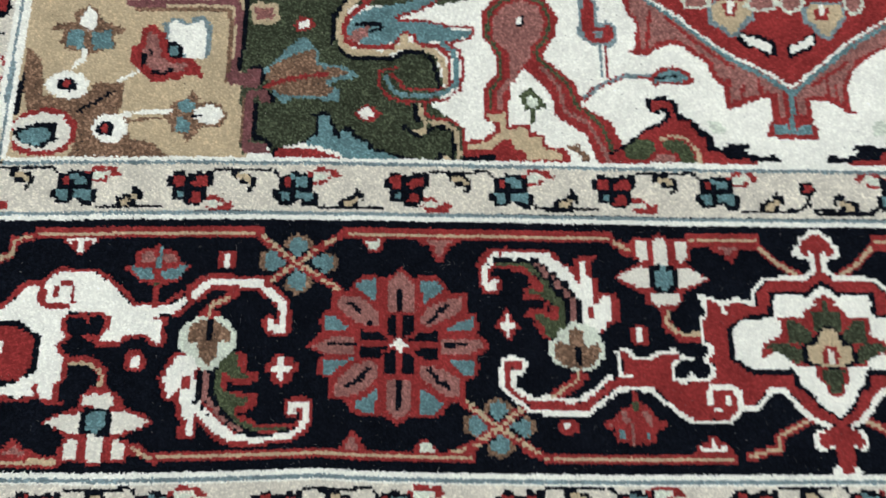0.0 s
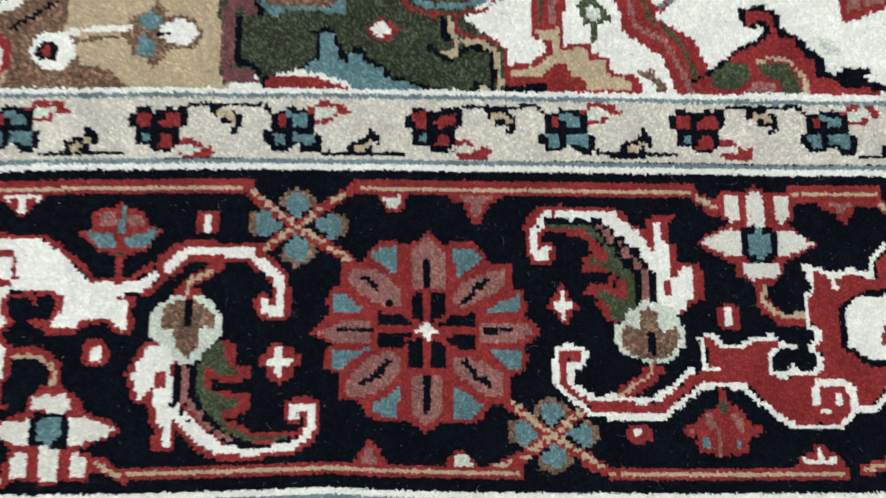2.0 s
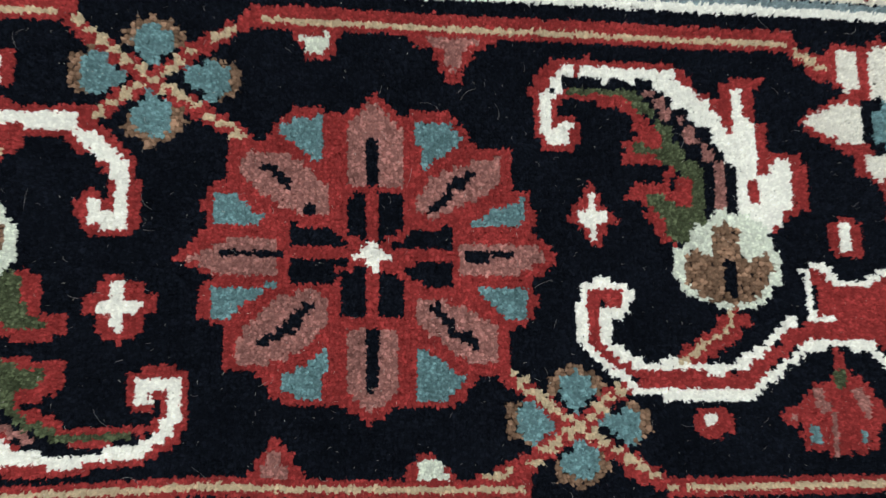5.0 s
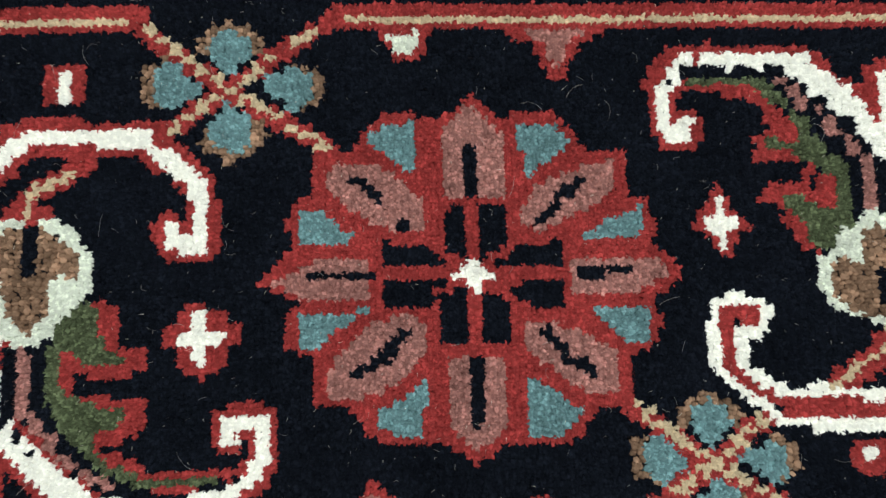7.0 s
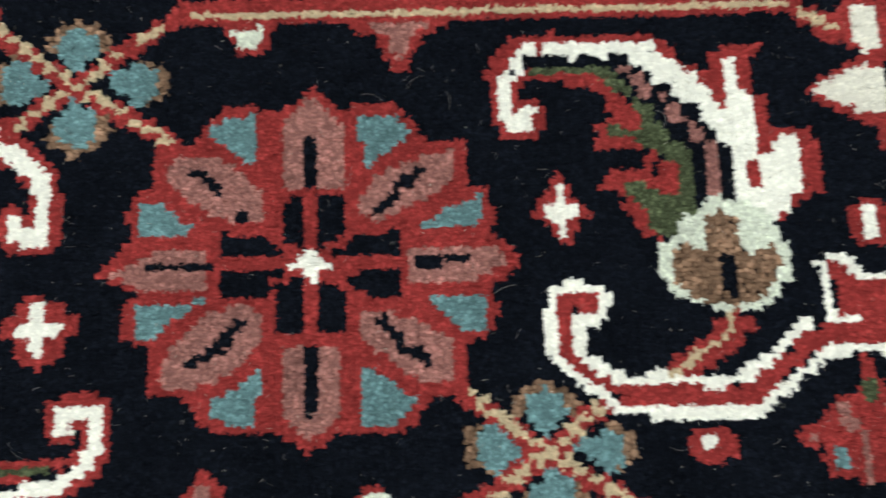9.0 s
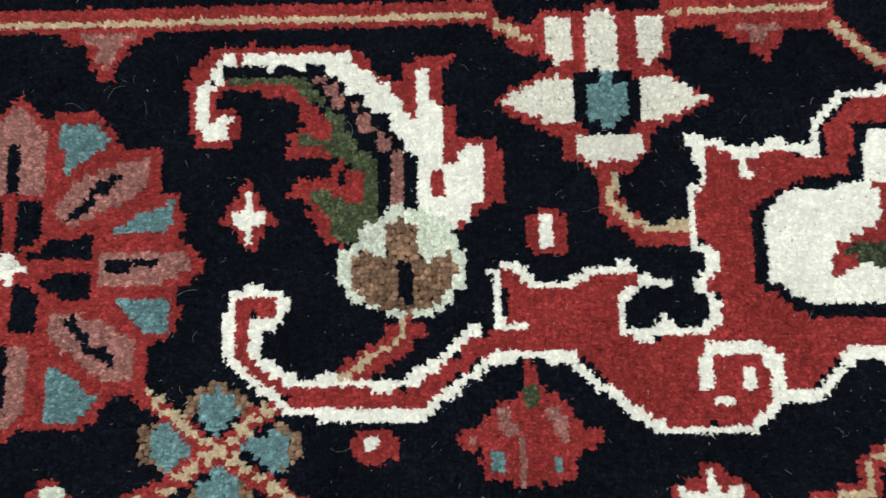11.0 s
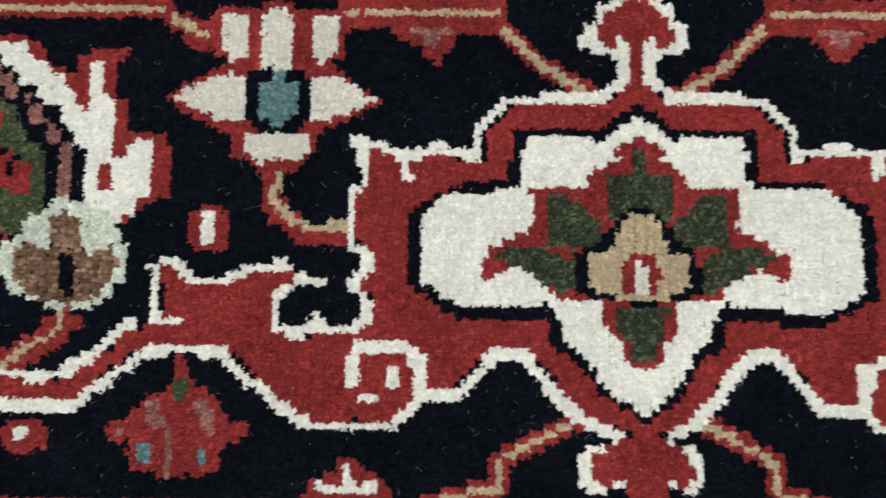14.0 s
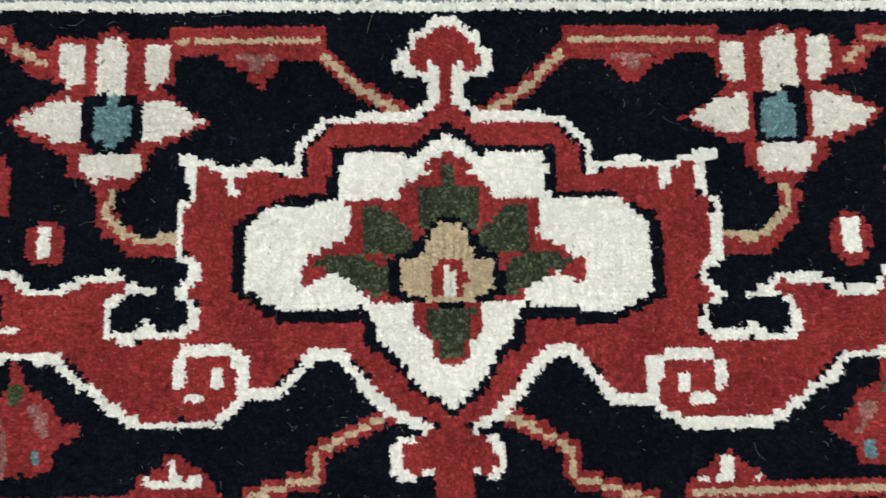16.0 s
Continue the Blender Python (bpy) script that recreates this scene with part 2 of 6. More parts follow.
def draw_guard():
    motif("guard_blossom", "red and blue four-petal blossom edged in black")
    fill("navy", (-82.1, 60.6), (-80.1, 61), (-79.9, 62.1), (-76.8, 62.5), (-75.7, 61.1), (-72.1, 61.2), (-71.4, 62.6), (-70.1, 62.1), (-68.5, 61.6), (-68.5, 62.7), (-66.3, 62.2), (-66.1, 57.1), (-67.7, 56.7), (-67.7, 52.5), (-70.1, 49.6), (-75.1, 49.5), (-75.7, 51.6), (-79.6, 51.5), (-80, 56.4), (-82.1, 56.6))
    fill("crimson", (-79.7, 60.7), (-76.1, 61.1), (-75.7, 56.8), (-79.4, 56.7))
    fill("crimson", (-71.7, 60.6), (-68.5, 60.7), (-68, 57), (-73.4, 56.7), (-73.6, 58.7), (-72, 59.2))
    fill("crimson", (-73.3, 54.5), (-70.1, 54.6), (-70.1, 51), (-74.7, 50.9), (-73.5, 52.1))
    fill("teal", (-78.1, 54.6), (-76.2, 55), (-75.8, 52.2), (-77.9, 52.1))
    motif("guard_vine", "")
    line("navy", 1.0, (-65.8, 62.8), (-60, 62.7), (-51.9, 62.9), (-45.8, 63.5), (-44.2, 62.5), (-43.4, 61.4))
    fill("navy", (-59.6, 62.7), (-57.7, 62.4), (-55.3, 61.9), (-53.2, 61.7), (-51.9, 60.7), (-50.5, 59.3), (-50.5, 57.2), (-52.1, 56), (-52.7, 54.6), (-53.8, 55), (-54, 56), (-52.9, 56.9), (-53.7, 57.7), (-56.7, 57.5), (-57.5, 58.2), (-57.2, 59.3), (-59.4, 59.2))
    fill("tan", (-57.6, 61.3), (-54.6, 61.7), (-54.2, 60.4), (-52.9, 60), (-52.2, 58.3), (-53.7, 58.1), (-55, 59.4), (-57.5, 59.4))
    fill("crimson", (-67.8, 52.9), (-64.1, 53.6), (-63.7, 52.3), (-62.1, 51.5), (-62.4, 50.8), (-64.5, 51.2), (-67.4, 51.4))
    fill("crimson", (-69.4, 50.2), (-67.4, 49.7), (-66.6, 49), (-63.7, 49), (-62.8, 49.8), (-59.4, 51.3), (-59.2, 50.2), (-57.6, 49.5), (-58.8, 48.8), (-59.5, 47.5), (-66.8, 47.5), (-67.7, 48.7))
    fill("mint", (-67.3, 51.1), (-65.4, 51.9), (-64.8, 50.9), (-63.6, 50.1), (-64.8, 48.9), (-67, 49.6))
    motif("guard_blossom", "blue four-petal blossom edged in black")
    fill("navy", (-43.2, 61), (-39.3, 61.4), (-38.7, 62.6), (-36, 62.2), (-34, 61.6), (-31.1, 62.1), (-30.8, 55.7), (-30.5, 55), (-29.1, 55.1), (-28.7, 51.8), (-28.4, 50.2), (-29.9, 49.4), (-32.9, 49.4), (-34.9, 50), (-35.6, 51.7), (-36.9, 51.6), (-38.8, 49.9), (-42.4, 49.8), (-43, 51.5), (-44.7, 52.3), (-44.7, 55.3), (-43, 55.4))
    fill("crimson", (-41.2, 60.4), (-39.3, 60.4), (-38.8, 56.9), (-40.9, 56.8))
    fill("crimson", (-33.4, 62.3), (-31.3, 62.2), (-31.5, 60.5), (-33.2, 61))
    fill("teal", (-39, 61.4), (-36.6, 60.6), (-33.3, 60.3), (-33.1, 56.9), (-36.6, 56.8), (-36.8, 59.2), (-38.8, 59.4))
    fill("teal", (-42.7, 55), (-39.3, 55.1), (-38.7, 51.4), (-42.1, 51.4))
    fill("teal", (-36.8, 55.3), (-31.1, 54.7), (-30.8, 51.2), (-33.2, 51.2), (-33.9, 52.4), (-36.8, 52.3))
    motif("guard_vine", "")
    line("navy", 1.0, (-28.6, 49.1), (-23.1, 48.8), (-15.2, 48.7), (-13.9, 49), (-6.4, 49.2))
    fill("navy", (-22.1, 51.6), (-20.6, 52.5), (-19.3, 52.9), (-16.6, 53.8), (-16.2, 56.1), (-14.8, 56.6), (-14.4, 55), (-12.8, 54.8), (-12.6, 51.3), (-13.9, 51), (-14.5, 52.8), (-14.9, 51.1), (-14.4, 49.1), (-22, 48.8))
    fill("tan", (-20.3, 50.9), (-18.2, 52.1), (-17.1, 51.6), (-16.1, 53.3), (-15, 53), (-15.1, 51.4), (-17.1, 50.6), (-17.3, 49.5), (-20.1, 49.4))
    fill("crimson", (-31.3, 63.9), (-27.5, 64.6), (-26.4, 63.6), (-23, 64.1), (-22.7, 62.3), (-20.8, 60.8), (-24.1, 60.4), (-25, 61.8), (-26.4, 62.8), (-31.3, 62.2))
    fill("crimson", (-31, 58.9), (-27.1, 59.3), (-26.3, 60.3), (-24.9, 60.2), (-25.7, 58.8), (-27.3, 57.8), (-31, 57.7))
    fill("mint", (-31.1, 62.1), (-28.8, 62), (-25.8, 62.1), (-25.6, 61.2), (-26.9, 60.3), (-27.1, 59.3), (-30.9, 59.1))


def draw_guard_end():
    motif("guard_bud", "")
    fill("navy", (143.5, 60.2), (146.7, 60.6), (149.4, 57.6), (148.5, 55.8), (146.7, 54.9), (143.5, 55.3), (142.9, 57.5))
    fill("crimson", (144.8, 58.9), (147.7, 58.9), (147.3, 56.2), (144.4, 56.2))
    line("navy", 1.1, (146.4, 55.1), (145.5, 51.9), (147.6, 49.3), (149, 47.6), (168, 47.3))
    line("navy", 1.0, (145.5, 51.9), (141.8, 49.2), (124.9, 48.7))


def draw_rosette():
    motif("rosette", "large crimson rosette with eight rose petals")
    fill("crimson", (0.4, 27), (4.3, 23.4), (6.4, 23.8), (11.9, 24.1), (14.5, 22.6), (16.6, 19.1), (18.4, 17.9), (22.7, 18.4), (22.8, 11.6), (25.7, 10.9), (27.1, 6.3), (26.1, 4.5), (30.3, -0), (25.9, -4.2), (26.8, -7.2), (25.6, -10.4), (21.9, -12), (21.6, -19), (17.2, -19.2), (15.1, -22.1), (12.3, -24.2), (6.7, -24.2), (4.4, -23.5), (-0.3, -26.5), (-4.8, -23.2), (-12.3, -23.6), (-15.5, -21.7), (-17.1, -18.7), (-22.9, -17.9), (-23.5, -10.9), (-26.9, -9.8), (-27.2, -5.4), (-25.4, -3.4), (-28.3, -1.7), (-31.4, -0.4), (-28.8, 1.2), (-26, 4.8), (-26.8, 8.2), (-25.2, 11.1), (-23, 12.7), (-22.8, 18.6), (-17, 18.8), (-14.9, 22.2), (-12.4, 24.7), (-6.5, 23.8), (-4.4, 23.5))
    motif("centre", "")
    fill("navy", (-4.3, 9.9), (-1.3, 10), (-1.4, 2.7), (-4.2, 3.7))
    fill("navy", (1.3, 9.9), (5.2, 9.8), (5, 3.8), (1.3, 2.4))
    fill("navy", (-5, -2.6), (-1.4, -1.8), (-1.4, -10), (-5, -9.9))
    fill("navy", (1.2, -2.6), (4.9, -2.6), (4.9, -10.2), (1.2, -10.1))
    fill("navy", (-12.8, 5.2), (-5, 4.1), (-3.8, 1.2), (-12.8, 1.5))
    fill("navy", (3.2, 2.6), (4.8, 4.4), (13.4, 4.7), (13.3, 0.6), (3.1, 0.9))
    fill("navy", (-13, -0.7), (-4.2, -0.9), (-5, -2.9), (-6.3, -4.7), (-13, -4.5))
    fill("navy", (3.5, -1.3), (13.3, -1.3), (13.2, -4.9), (5.5, -4.6), (3.5, -2.8))
    line("crimson", 1.2, (-5.9, -2.4), (-3.8, -1.5))
    line("crimson", 1.2, (3.6, 2.5), (5, 3.7))
    line("crimson", 1.2, (3.7, -2.4), (7.1, -4.5))
    line("crimson", 1.2, (-5, 3.7), (-3.8, 2.4))
    fill("white", (-3.2, 0.7), (-1.6, 0.8), (-1.3, 2.3), (1.2, 2.1), (1.4, 0.9), (3.3, 0.5), (3.1, -0.8), (1.5, -1.1), (1.3, -2.2), (-1, -2.1), (-1.4, -0.8), (-3.1, -0.4))
    motif("petal", "")
    fill("rose", (-4.3, 12), (-4.4, 21.4), (-2.8, 23), (-0.7, 24.9), (1, 24.9), (3.1, 22.8), (4.7, 21), (4.5, 11.7), (2.5, 11.3), (-2.5, 11.5))
    line("navy", 1.6, (0, 19.1), (-0.2, 12.3))
    motif("petal", "")
    fill("rose", (-4.3, -11.6), (4.1, -11.8), (3.9, -20.8), (2.8, -22.3), (-0.3, -24.8), (-3.2, -22.1), (-4.5, -20.5))
    line("navy", 1.6, (-0.1, -11.9), (-0.3, -20.4))
    motif("petal", "")
    fill("rose", (14.6, 2.2), (17, 2.5), (23.6, 2.4), (26.8, 1.3), (29, 0), (26.7, -1.3), (23.3, -3.3), (16.9, -3.2), (13.8, -2.7), (13.9, -0.7))
    line("navy", 1.5, (15.5, 0.1), (22.5, 0.5))
    motif("petal", "")
    fill("rose", (-14.8, 2.8), (-14.8, -3.4), (-23, -3.1), (-26.3, -1.7), (-29.1, -0.5), (-26.3, 0.9), (-23, 2.7))
    line("navy", 1.5, (-23.4, 0.4), (-15.2, 0.3))
    motif("petal", "")
    fill("rose", (7.4, 7.1), (7.2, 9.9), (9.5, 12.8), (14.1, 15.3), (20.8, 16.7), (21.2, 13.3), (18.5, 10.1), (13.9, 7.9), (10.6, 6.2))
    line("navy", 1.4, (9.7, 7.6), (11.5, 9.3), (13, 11.4), (15.9, 13.5))
    motif("petal", "")
    fill("rose", (-20.7, 15.6), (-19.1, 16.8), (-14.1, 16.6), (-9.9, 14.2), (-7, 11.3), (-7, 6.8), (-10.7, 6.6), (-14.9, 7.9), (-19, 11.3), (-20.9, 13.5))
    line("navy", 1.3, (-17, 14.4), (-14.9, 13), (-13.2, 11))
    line("navy", 2.0, (-10.4, 8), (-9.8, 7.9))
    motif("petal", "")
    fill("rose", (7.2, -6.6), (11.1, -6.9), (16.7, -9.3), (19.8, -11.4), (19.8, -16.6), (17.2, -17), (13.3, -16), (10.9, -13.3), (7.4, -11))
    line("navy", 1.4, (10.1, -8), (11.8, -9.9), (12.7, -12), (14.6, -12.7), (16.5, -14.3))
    motif("petal", "")
    fill("rose", (-7.1, -6.1), (-7, -10.5), (-9.1, -13.6), (-12.4, -15.5), (-18, -17.1), (-21.2, -17.2), (-21.4, -14.4), (-18.8, -10.1), (-15.6, -7), (-10.7, -5.5))
    line("navy", 1.5, (-9.8, -7.8), (-11.7, -9.1), (-12.4, -11), (-14.6, -12.2), (-17.2, -13.5))
    motif("petal_gap", "faded teal wedge")
    fill("teal", (7, 22.4), (12.7, 22.4), (14.9, 19.8), (12.5, 16.7), (9.8, 15.7), (8, 14.3))
    motif("petal_gap", "")
    fill("teal", (-7.5, 23), (-12, 23), (-15.1, 20.7), (-14.1, 18.9), (-11.6, 17.8), (-10.3, 16), (-7.6, 14.9))
    motif("petal_gap", "")
    fill("teal", (15.3, 4.9), (19.7, 7.7), (24.5, 9.7), (24.7, 5.5), (20.4, 4.5))
    motif("petal_gap", "")
    fill("teal", (-25.3, 10.3), (-21.5, 10), (-19.8, 7.8), (-15.7, 5.8), (-20.6, 4.7), (-25, 4.7))
    motif("petal_gap", "")
    fill("teal", (16.2, -4.8), (24.9, -4.7), (24.8, -10.1), (21.1, -10.5), (19.9, -8.2))
    motif("petal_gap", "")
    fill("teal", (-24.9, -5), (-15.2, -4.6), (-18, -6.7), (-21.3, -8), (-22.1, -9.8), (-24.8, -10.1))
    motif("petal_gap", "")
    fill("teal", (-7.4, -14.5), (-7.6, -22.5), (-11.1, -22.2), (-14.9, -20.4), (-13.5, -18.6), (-10.7, -17.5))
    motif("petal_gap", "")
    fill("teal", (7.3, -14.6), (10.1, -16), (14.6, -19.5), (11.5, -22.8), (6.9, -23))


def draw_half_arms():
    motif("border_line", "")
    line("crimson", 2.6, (30.4, -28.4), (23.9, -32.9), (19.5, -35), (17.4, -35.2))
    line("tan", 1.0, (28.5, -29.8), (23.9, -32.9), (19.5, -35), (17.4, -35.2))
    motif("border_line", "")
    line("crimson", 2.6, (38.2, -30.6), (41.7, -34.3), (48.1, -37))
    line("tan", 1.0, (38.2, -30.6), (41.7, -34.3), (48.1, -37))


def draw_half():
    if not pen["warp"]:
        draw_half_arms()
    motif("border_line", "")
    line("crimson", 2.8, (72.3, 37.9), (78.8, 33.9))
    line("tan", 1.0, (72.3, 37.9), (78.5, 34))
    motif("border_line", "")
    line("crimson", 2.8, (122.9, 37.8), (126.9, 34), (130.5, 29.8), (138.8, 24.9))
    line("tan", 1.2, (122.9, 37.8), (126.9, 34), (130.5, 29.8), (137.9, 25.3))
    motif("border_line", "")
    line("crimson", 2.8, (135.8, -24.6), (129.7, -27.7), (124.6, -30.1), (124.3, -34.4), (120.1, -34.9), (116.3, -36), (114.1, -36.6))
    line("tan", 1.0, (135.8, -24.6), (129.7, -27.7), (124.6, -30.1), (124.3, -34.4), (120.1, -34.9), (116.3, -36), (114.1, -36.6))
    motif("border_triangle", "")
    fill("crimson", (5, 37.9), (6.2, 36.2), (9.4, 35.2), (10.9, 32), (12.4, 29.2), (14.3, 29.2), (15.6, 32), (17.6, 35), (20.4, 36), (21.6, 37.9))
    fill("rose", (8.6, 36.9), (18, 36.9), (15.2, 34.9), (14.1, 31), (12.8, 31), (11.5, 34.9))
    motif("border_triangle", "")
    fill("crimson", (99.6, 38), (100.2, 40.1), (101.9, 40), (114, 39.8), (125.1, 38.8), (125.7, 35.7), (123.9, 34.2), (121.8, 34.5), (119, 34.4), (117.4, 32.3), (115.5, 29.5), (113.8, 30), (112.2, 32.2), (109.3, 33.4), (107.3, 35), (101.8, 35), (100.6, 31.6), (99.3, 30))
    fill("rose", (109.4, 35.3), (118, 35.3), (117.5, 33.9), (115, 33.3), (114.2, 31.3), (112.8, 33.7))
    line("tan", 1.2, (101.6, 37.8), (106.1, 37.7), (110.4, 37.9), (118.2, 37.8), (123.7, 37.3))
    fill("crimson", (75.2, 36.6), (80, 36), (80.9, 37.8), (82.7, 38.1), (82.5, 30.4), (79.5, 31.4), (77.7, 31), (75.8, 32.9))
    line("tan", 1.1, (73.9, 37.3), (76.7, 35.5), (79.1, 33.6))
    motif("border_triangle", "")
    fill("crimson", (102.4, -29.5), (103.8, -29.9), (105.8, -31.9), (108.4, -33.5), (109.2, -35.6), (96.4, -35.6), (97.6, -33.2), (100, -32.1), (101.4, -30.3))
    fill("white", (101.9, -30.5), (103.4, -30.7), (103.5, -33.1), (105, -33.8), (105.8, -33), (107.4, -33.9), (107.2, -35.2), (98.5, -35.3), (98.1, -33.4), (99.2, -33.4), (99.7, -34), (101.8, -33.9))
    motif("speck", "")
    fill("crimson", (-13.1, 37.5), (-5.2, 37.7), (-5.6, 35.6), (-7.1, 32.6), (-9.7, 32), (-12.1, 34.8))
    fill("mint", (-11.7, 36.6), (-7.2, 37), (-7.4, 34), (-10.8, 33.9))
    motif("speck", "")
    fill("crimson", (78.4, 5.8), (80.1, 7), (82.8, 7.1), (84.3, 5.5), (84.3, 1.4), (82.8, -0.1), (80.3, 0.1), (78.5, 1.5))
    fill("white", (80.3, 5.9), (82.5, 5.9), (82.5, 1.5), (80.3, 1.5))
    motif("speck", "")
    fill("crimson", (52.1, -25.5), (53.9, -24.3), (57.1, -24.5), (58.7, -26.1), (58.5, -28.7), (56.1, -29.7), (53.7, -29.4), (52.2, -27.8))
    fill("white", (54.3, -25.7), (56.4, -25.8), (56.5, -28), (54.4, -27.9))
    motif("flower", "cream five-petal flower with a blue heart")
    fill("crimson", (80.5, 38), (87.1, 38.6), (90.2, 40.1), (93.6, 38.6), (100.6, 37.6), (100.9, 31), (99.1, 29.4), (101.2, 27.3), (104.1, 25), (107.3, 23.4), (104, 21.4), (99.7, 19.5), (97.1, 18.5), (97.1, 15.1), (95.4, 14.1), (94.1, 12.2), (88.2, 12.3), (86.5, 14.3), (84.4, 14.8), (83.5, 18.3), (80.1, 19.9), (76.7, 21.4), (73.9, 24.2), (75.8, 25.7), (80.1, 27.8), (83.5, 29.4), (81.6, 31))
    fill("navy", (86.3, 28.6), (87.9, 28.8), (90, 29.6), (93.5, 28.4), (95.6, 27.5), (95.5, 19.8), (93.9, 18.5), (88.2, 18.7), (86.3, 20.3))
    motif("petal", "")
    fill("ivory", (81.6, 37.4), (85.7, 37.5), (85.5, 30.3), (83.5, 29.8), (83, 31.4), (81.8, 31.6))
    motif("petal", "")
    fill("ivory", (87.9, 37.3), (89.7, 38.9), (93.3, 36.9), (93.2, 28.4), (91.3, 27.9), (90, 29), (88, 28.4))
    motif("petal", "")
    fill("ivory", (95.8, 37.2), (99.8, 37.1), (99.5, 31), (97.6, 29.6), (95.8, 30.4))
    motif("petal", "")
    fill("ivory", (86.1, 27.7), (85.9, 20.3), (83.5, 20), (80.5, 21.3), (77.5, 22.3), (75.1, 24.2), (79.2, 26.5), (83.5, 27.9))
    motif("petal", "")
    fill("ivory", (95.8, 27.5), (99.1, 27.4), (102, 26.2), (105.8, 23.6), (101.9, 21.4), (98.9, 20.7), (95.7, 20.5))
    motif("petal", "")
    fill("ivory", (85.9, 18.5), (88.6, 18.8), (95.6, 18.3), (95.6, 15.2), (92.8, 14), (88.6, 13.4), (86.2, 15.4))
    motif("flower_heart", "")
    fill("teal", (89.5, 26.3), (90.1, 28.1), (91.5, 28.2), (91.9, 26.6), (93.7, 26.3), (93.8, 21.4), (92.1, 19.6), (88.4, 20), (88.1, 23.8), (88.4, 26.2))
    motif("flower_stem", "")
    line("crimson", 3.2, (90.7, 12.9), (90.4, 9.4), (91.4, 6), (95.6, 2.9), (101.4, 3))
    line("tan", 1.2, (91.3, 11.4), (90.7, 8.3), (92.7, 5.9), (96.2, 3.9), (101.2, 4.1))


def draw_scroll():
    motif("scroll_tail", "")
    fill("crimson", (35.4, -5.4), (41.1, -5.5), (41.1, -7.4), (39.9, -9.1), (38.9, -8.7), (38.2, -7.6), (36.9, -7.9), (36.8, -10.7), (37, -14.1), (38.4, -15.3), (40.1, -15.9), (41.2, -16.6), (41.9, -18.2), (44.4, -18.6), (53.2, -18.6), (60.2, -19.2), (61.8, -18.7), (63.5, -16.7), (66, -15.3), (67.8, -14.5), (68.9, -12.2), (71, -11.3), (75.9, -10.7), (80, -10.6), (80, -13.9), (72.6, -13.8), (70.1, -14.9), (68.4, -16.3), (66.4, -17.7), (64.3, -19.7), (62.7, -21.6), (58.6, -21.8), (43.7, -21.4), (42.4, -19.5), (39.4, -18.2), (37.2, -16.1), (35.2, -14.9), (34.9, -6.1))
    line("white", 1.5, (41.6, -8.1), (42, -6.2), (40.8, -4.7), (36.8, -4.4), (34.8, -5.1), (34.2, -7.3), (34.3, -14), (36.3, -16.2), (38.3, -18), (41.1, -20), (42.8, -21.8), (47, -22.2), (55.3, -22.4), (62.3, -22.4), (63.9, -21.1), (66.6, -19.4), (67.8, -18.1), (69.4, -17.3), (71.7, -15.8), (73, -14.6), (77.5, -14.4))
    line("white", 1.6, (40.9, -9), (39.9, -9.5), (38.2, -8.7), (37.7, -9.9), (37.8, -13.7), (39.4, -15.1), (41.2, -16.4), (42.3, -17.4), (45.2, -18), (48.6, -17.7), (53.6, -18.1), (57.7, -18.4), (60.8, -17.7), (62.3, -16.4), (64.7, -15.3), (67.2, -13.3), (68.5, -11.7), (70.5, -10.6))
    motif("scroll_body", "flat field with stepped white edge")
    line("white", 1.4, (78.5, -9.9), (73.4, -9.8), (73.7, -5.6), (73.1, -2.2), (76, -1.2), (78.5, -4.1), (83.8, -4.6), (86.9, -2.1), (93.1, -2), (95, -3.9), (97.8, -4.6))
    line("white", 1.4, (95, -3.9), (93.1, -4.9), (91.3, -7), (91.4, -10.8), (93.7, -11.9), (96.8, -11.4), (97.5, -9.7), (98.8, -11.4), (103.4, -11.1), (104.9, -10.1), (104.7, -6.2), (102.7, -4.9), (105.4, -2.4), (104.8, 0), (102.6, 1.3), (102.5, 9), (104.4, 10.3), (104.1, 17), (102.2, 17.1))
    line("white", 1.4, (104.1, 17), (106.5, 16.6), (110.1, 14.8), (115.3, 16.1), (121.4, 15), (121.6, 19.2), (124.1, 21.3), (126.4, 23.7), (141, 24.2), (142.9, 26.5))
    line("white", 1.8, (142, -26.7), (137.5, -25), (133.4, -21.6), (130.9, -18.3), (127.6, -14.7), (124.6, -14.5), (122.5, -16.8), (118.2, -21.3), (113.6, -21.2))
    line("white", 1.45, (114.1, -21.2), (112.4, -22.1), (110.8, -23.4), (109.5, -24.6), (108.4, -25.4), (99.6, -25.1), (96.1, -25.1), (94.9, -24.1), (92.6, -22.5), (91.1, -21.1), (88.7, -19.5), (86.7, -18.4), (85.2, -16.8), (84, -14.7), (77.5, -14.4))
    fill("crimson", (73.9, -2.2), (76, -2), (78.3, -4.8), (84.2, -5.2), (87.1, -3), (93.1, -2.7), (94.1, -4.2), (91.4, -5.7), (90.5, -7.9), (90.9, -11.2), (93.3, -12.7), (96.7, -12.4), (106.8, -11.8), (106.9, -24.4), (97, -24.4), (93.4, -22.2), (89.5, -18.8), (84.6, -14.2), (77.4, -13.6), (72.8, -12.8), (72.9, -10.9), (78.8, -10.8), (74.7, -9), (74.7, -5.6))
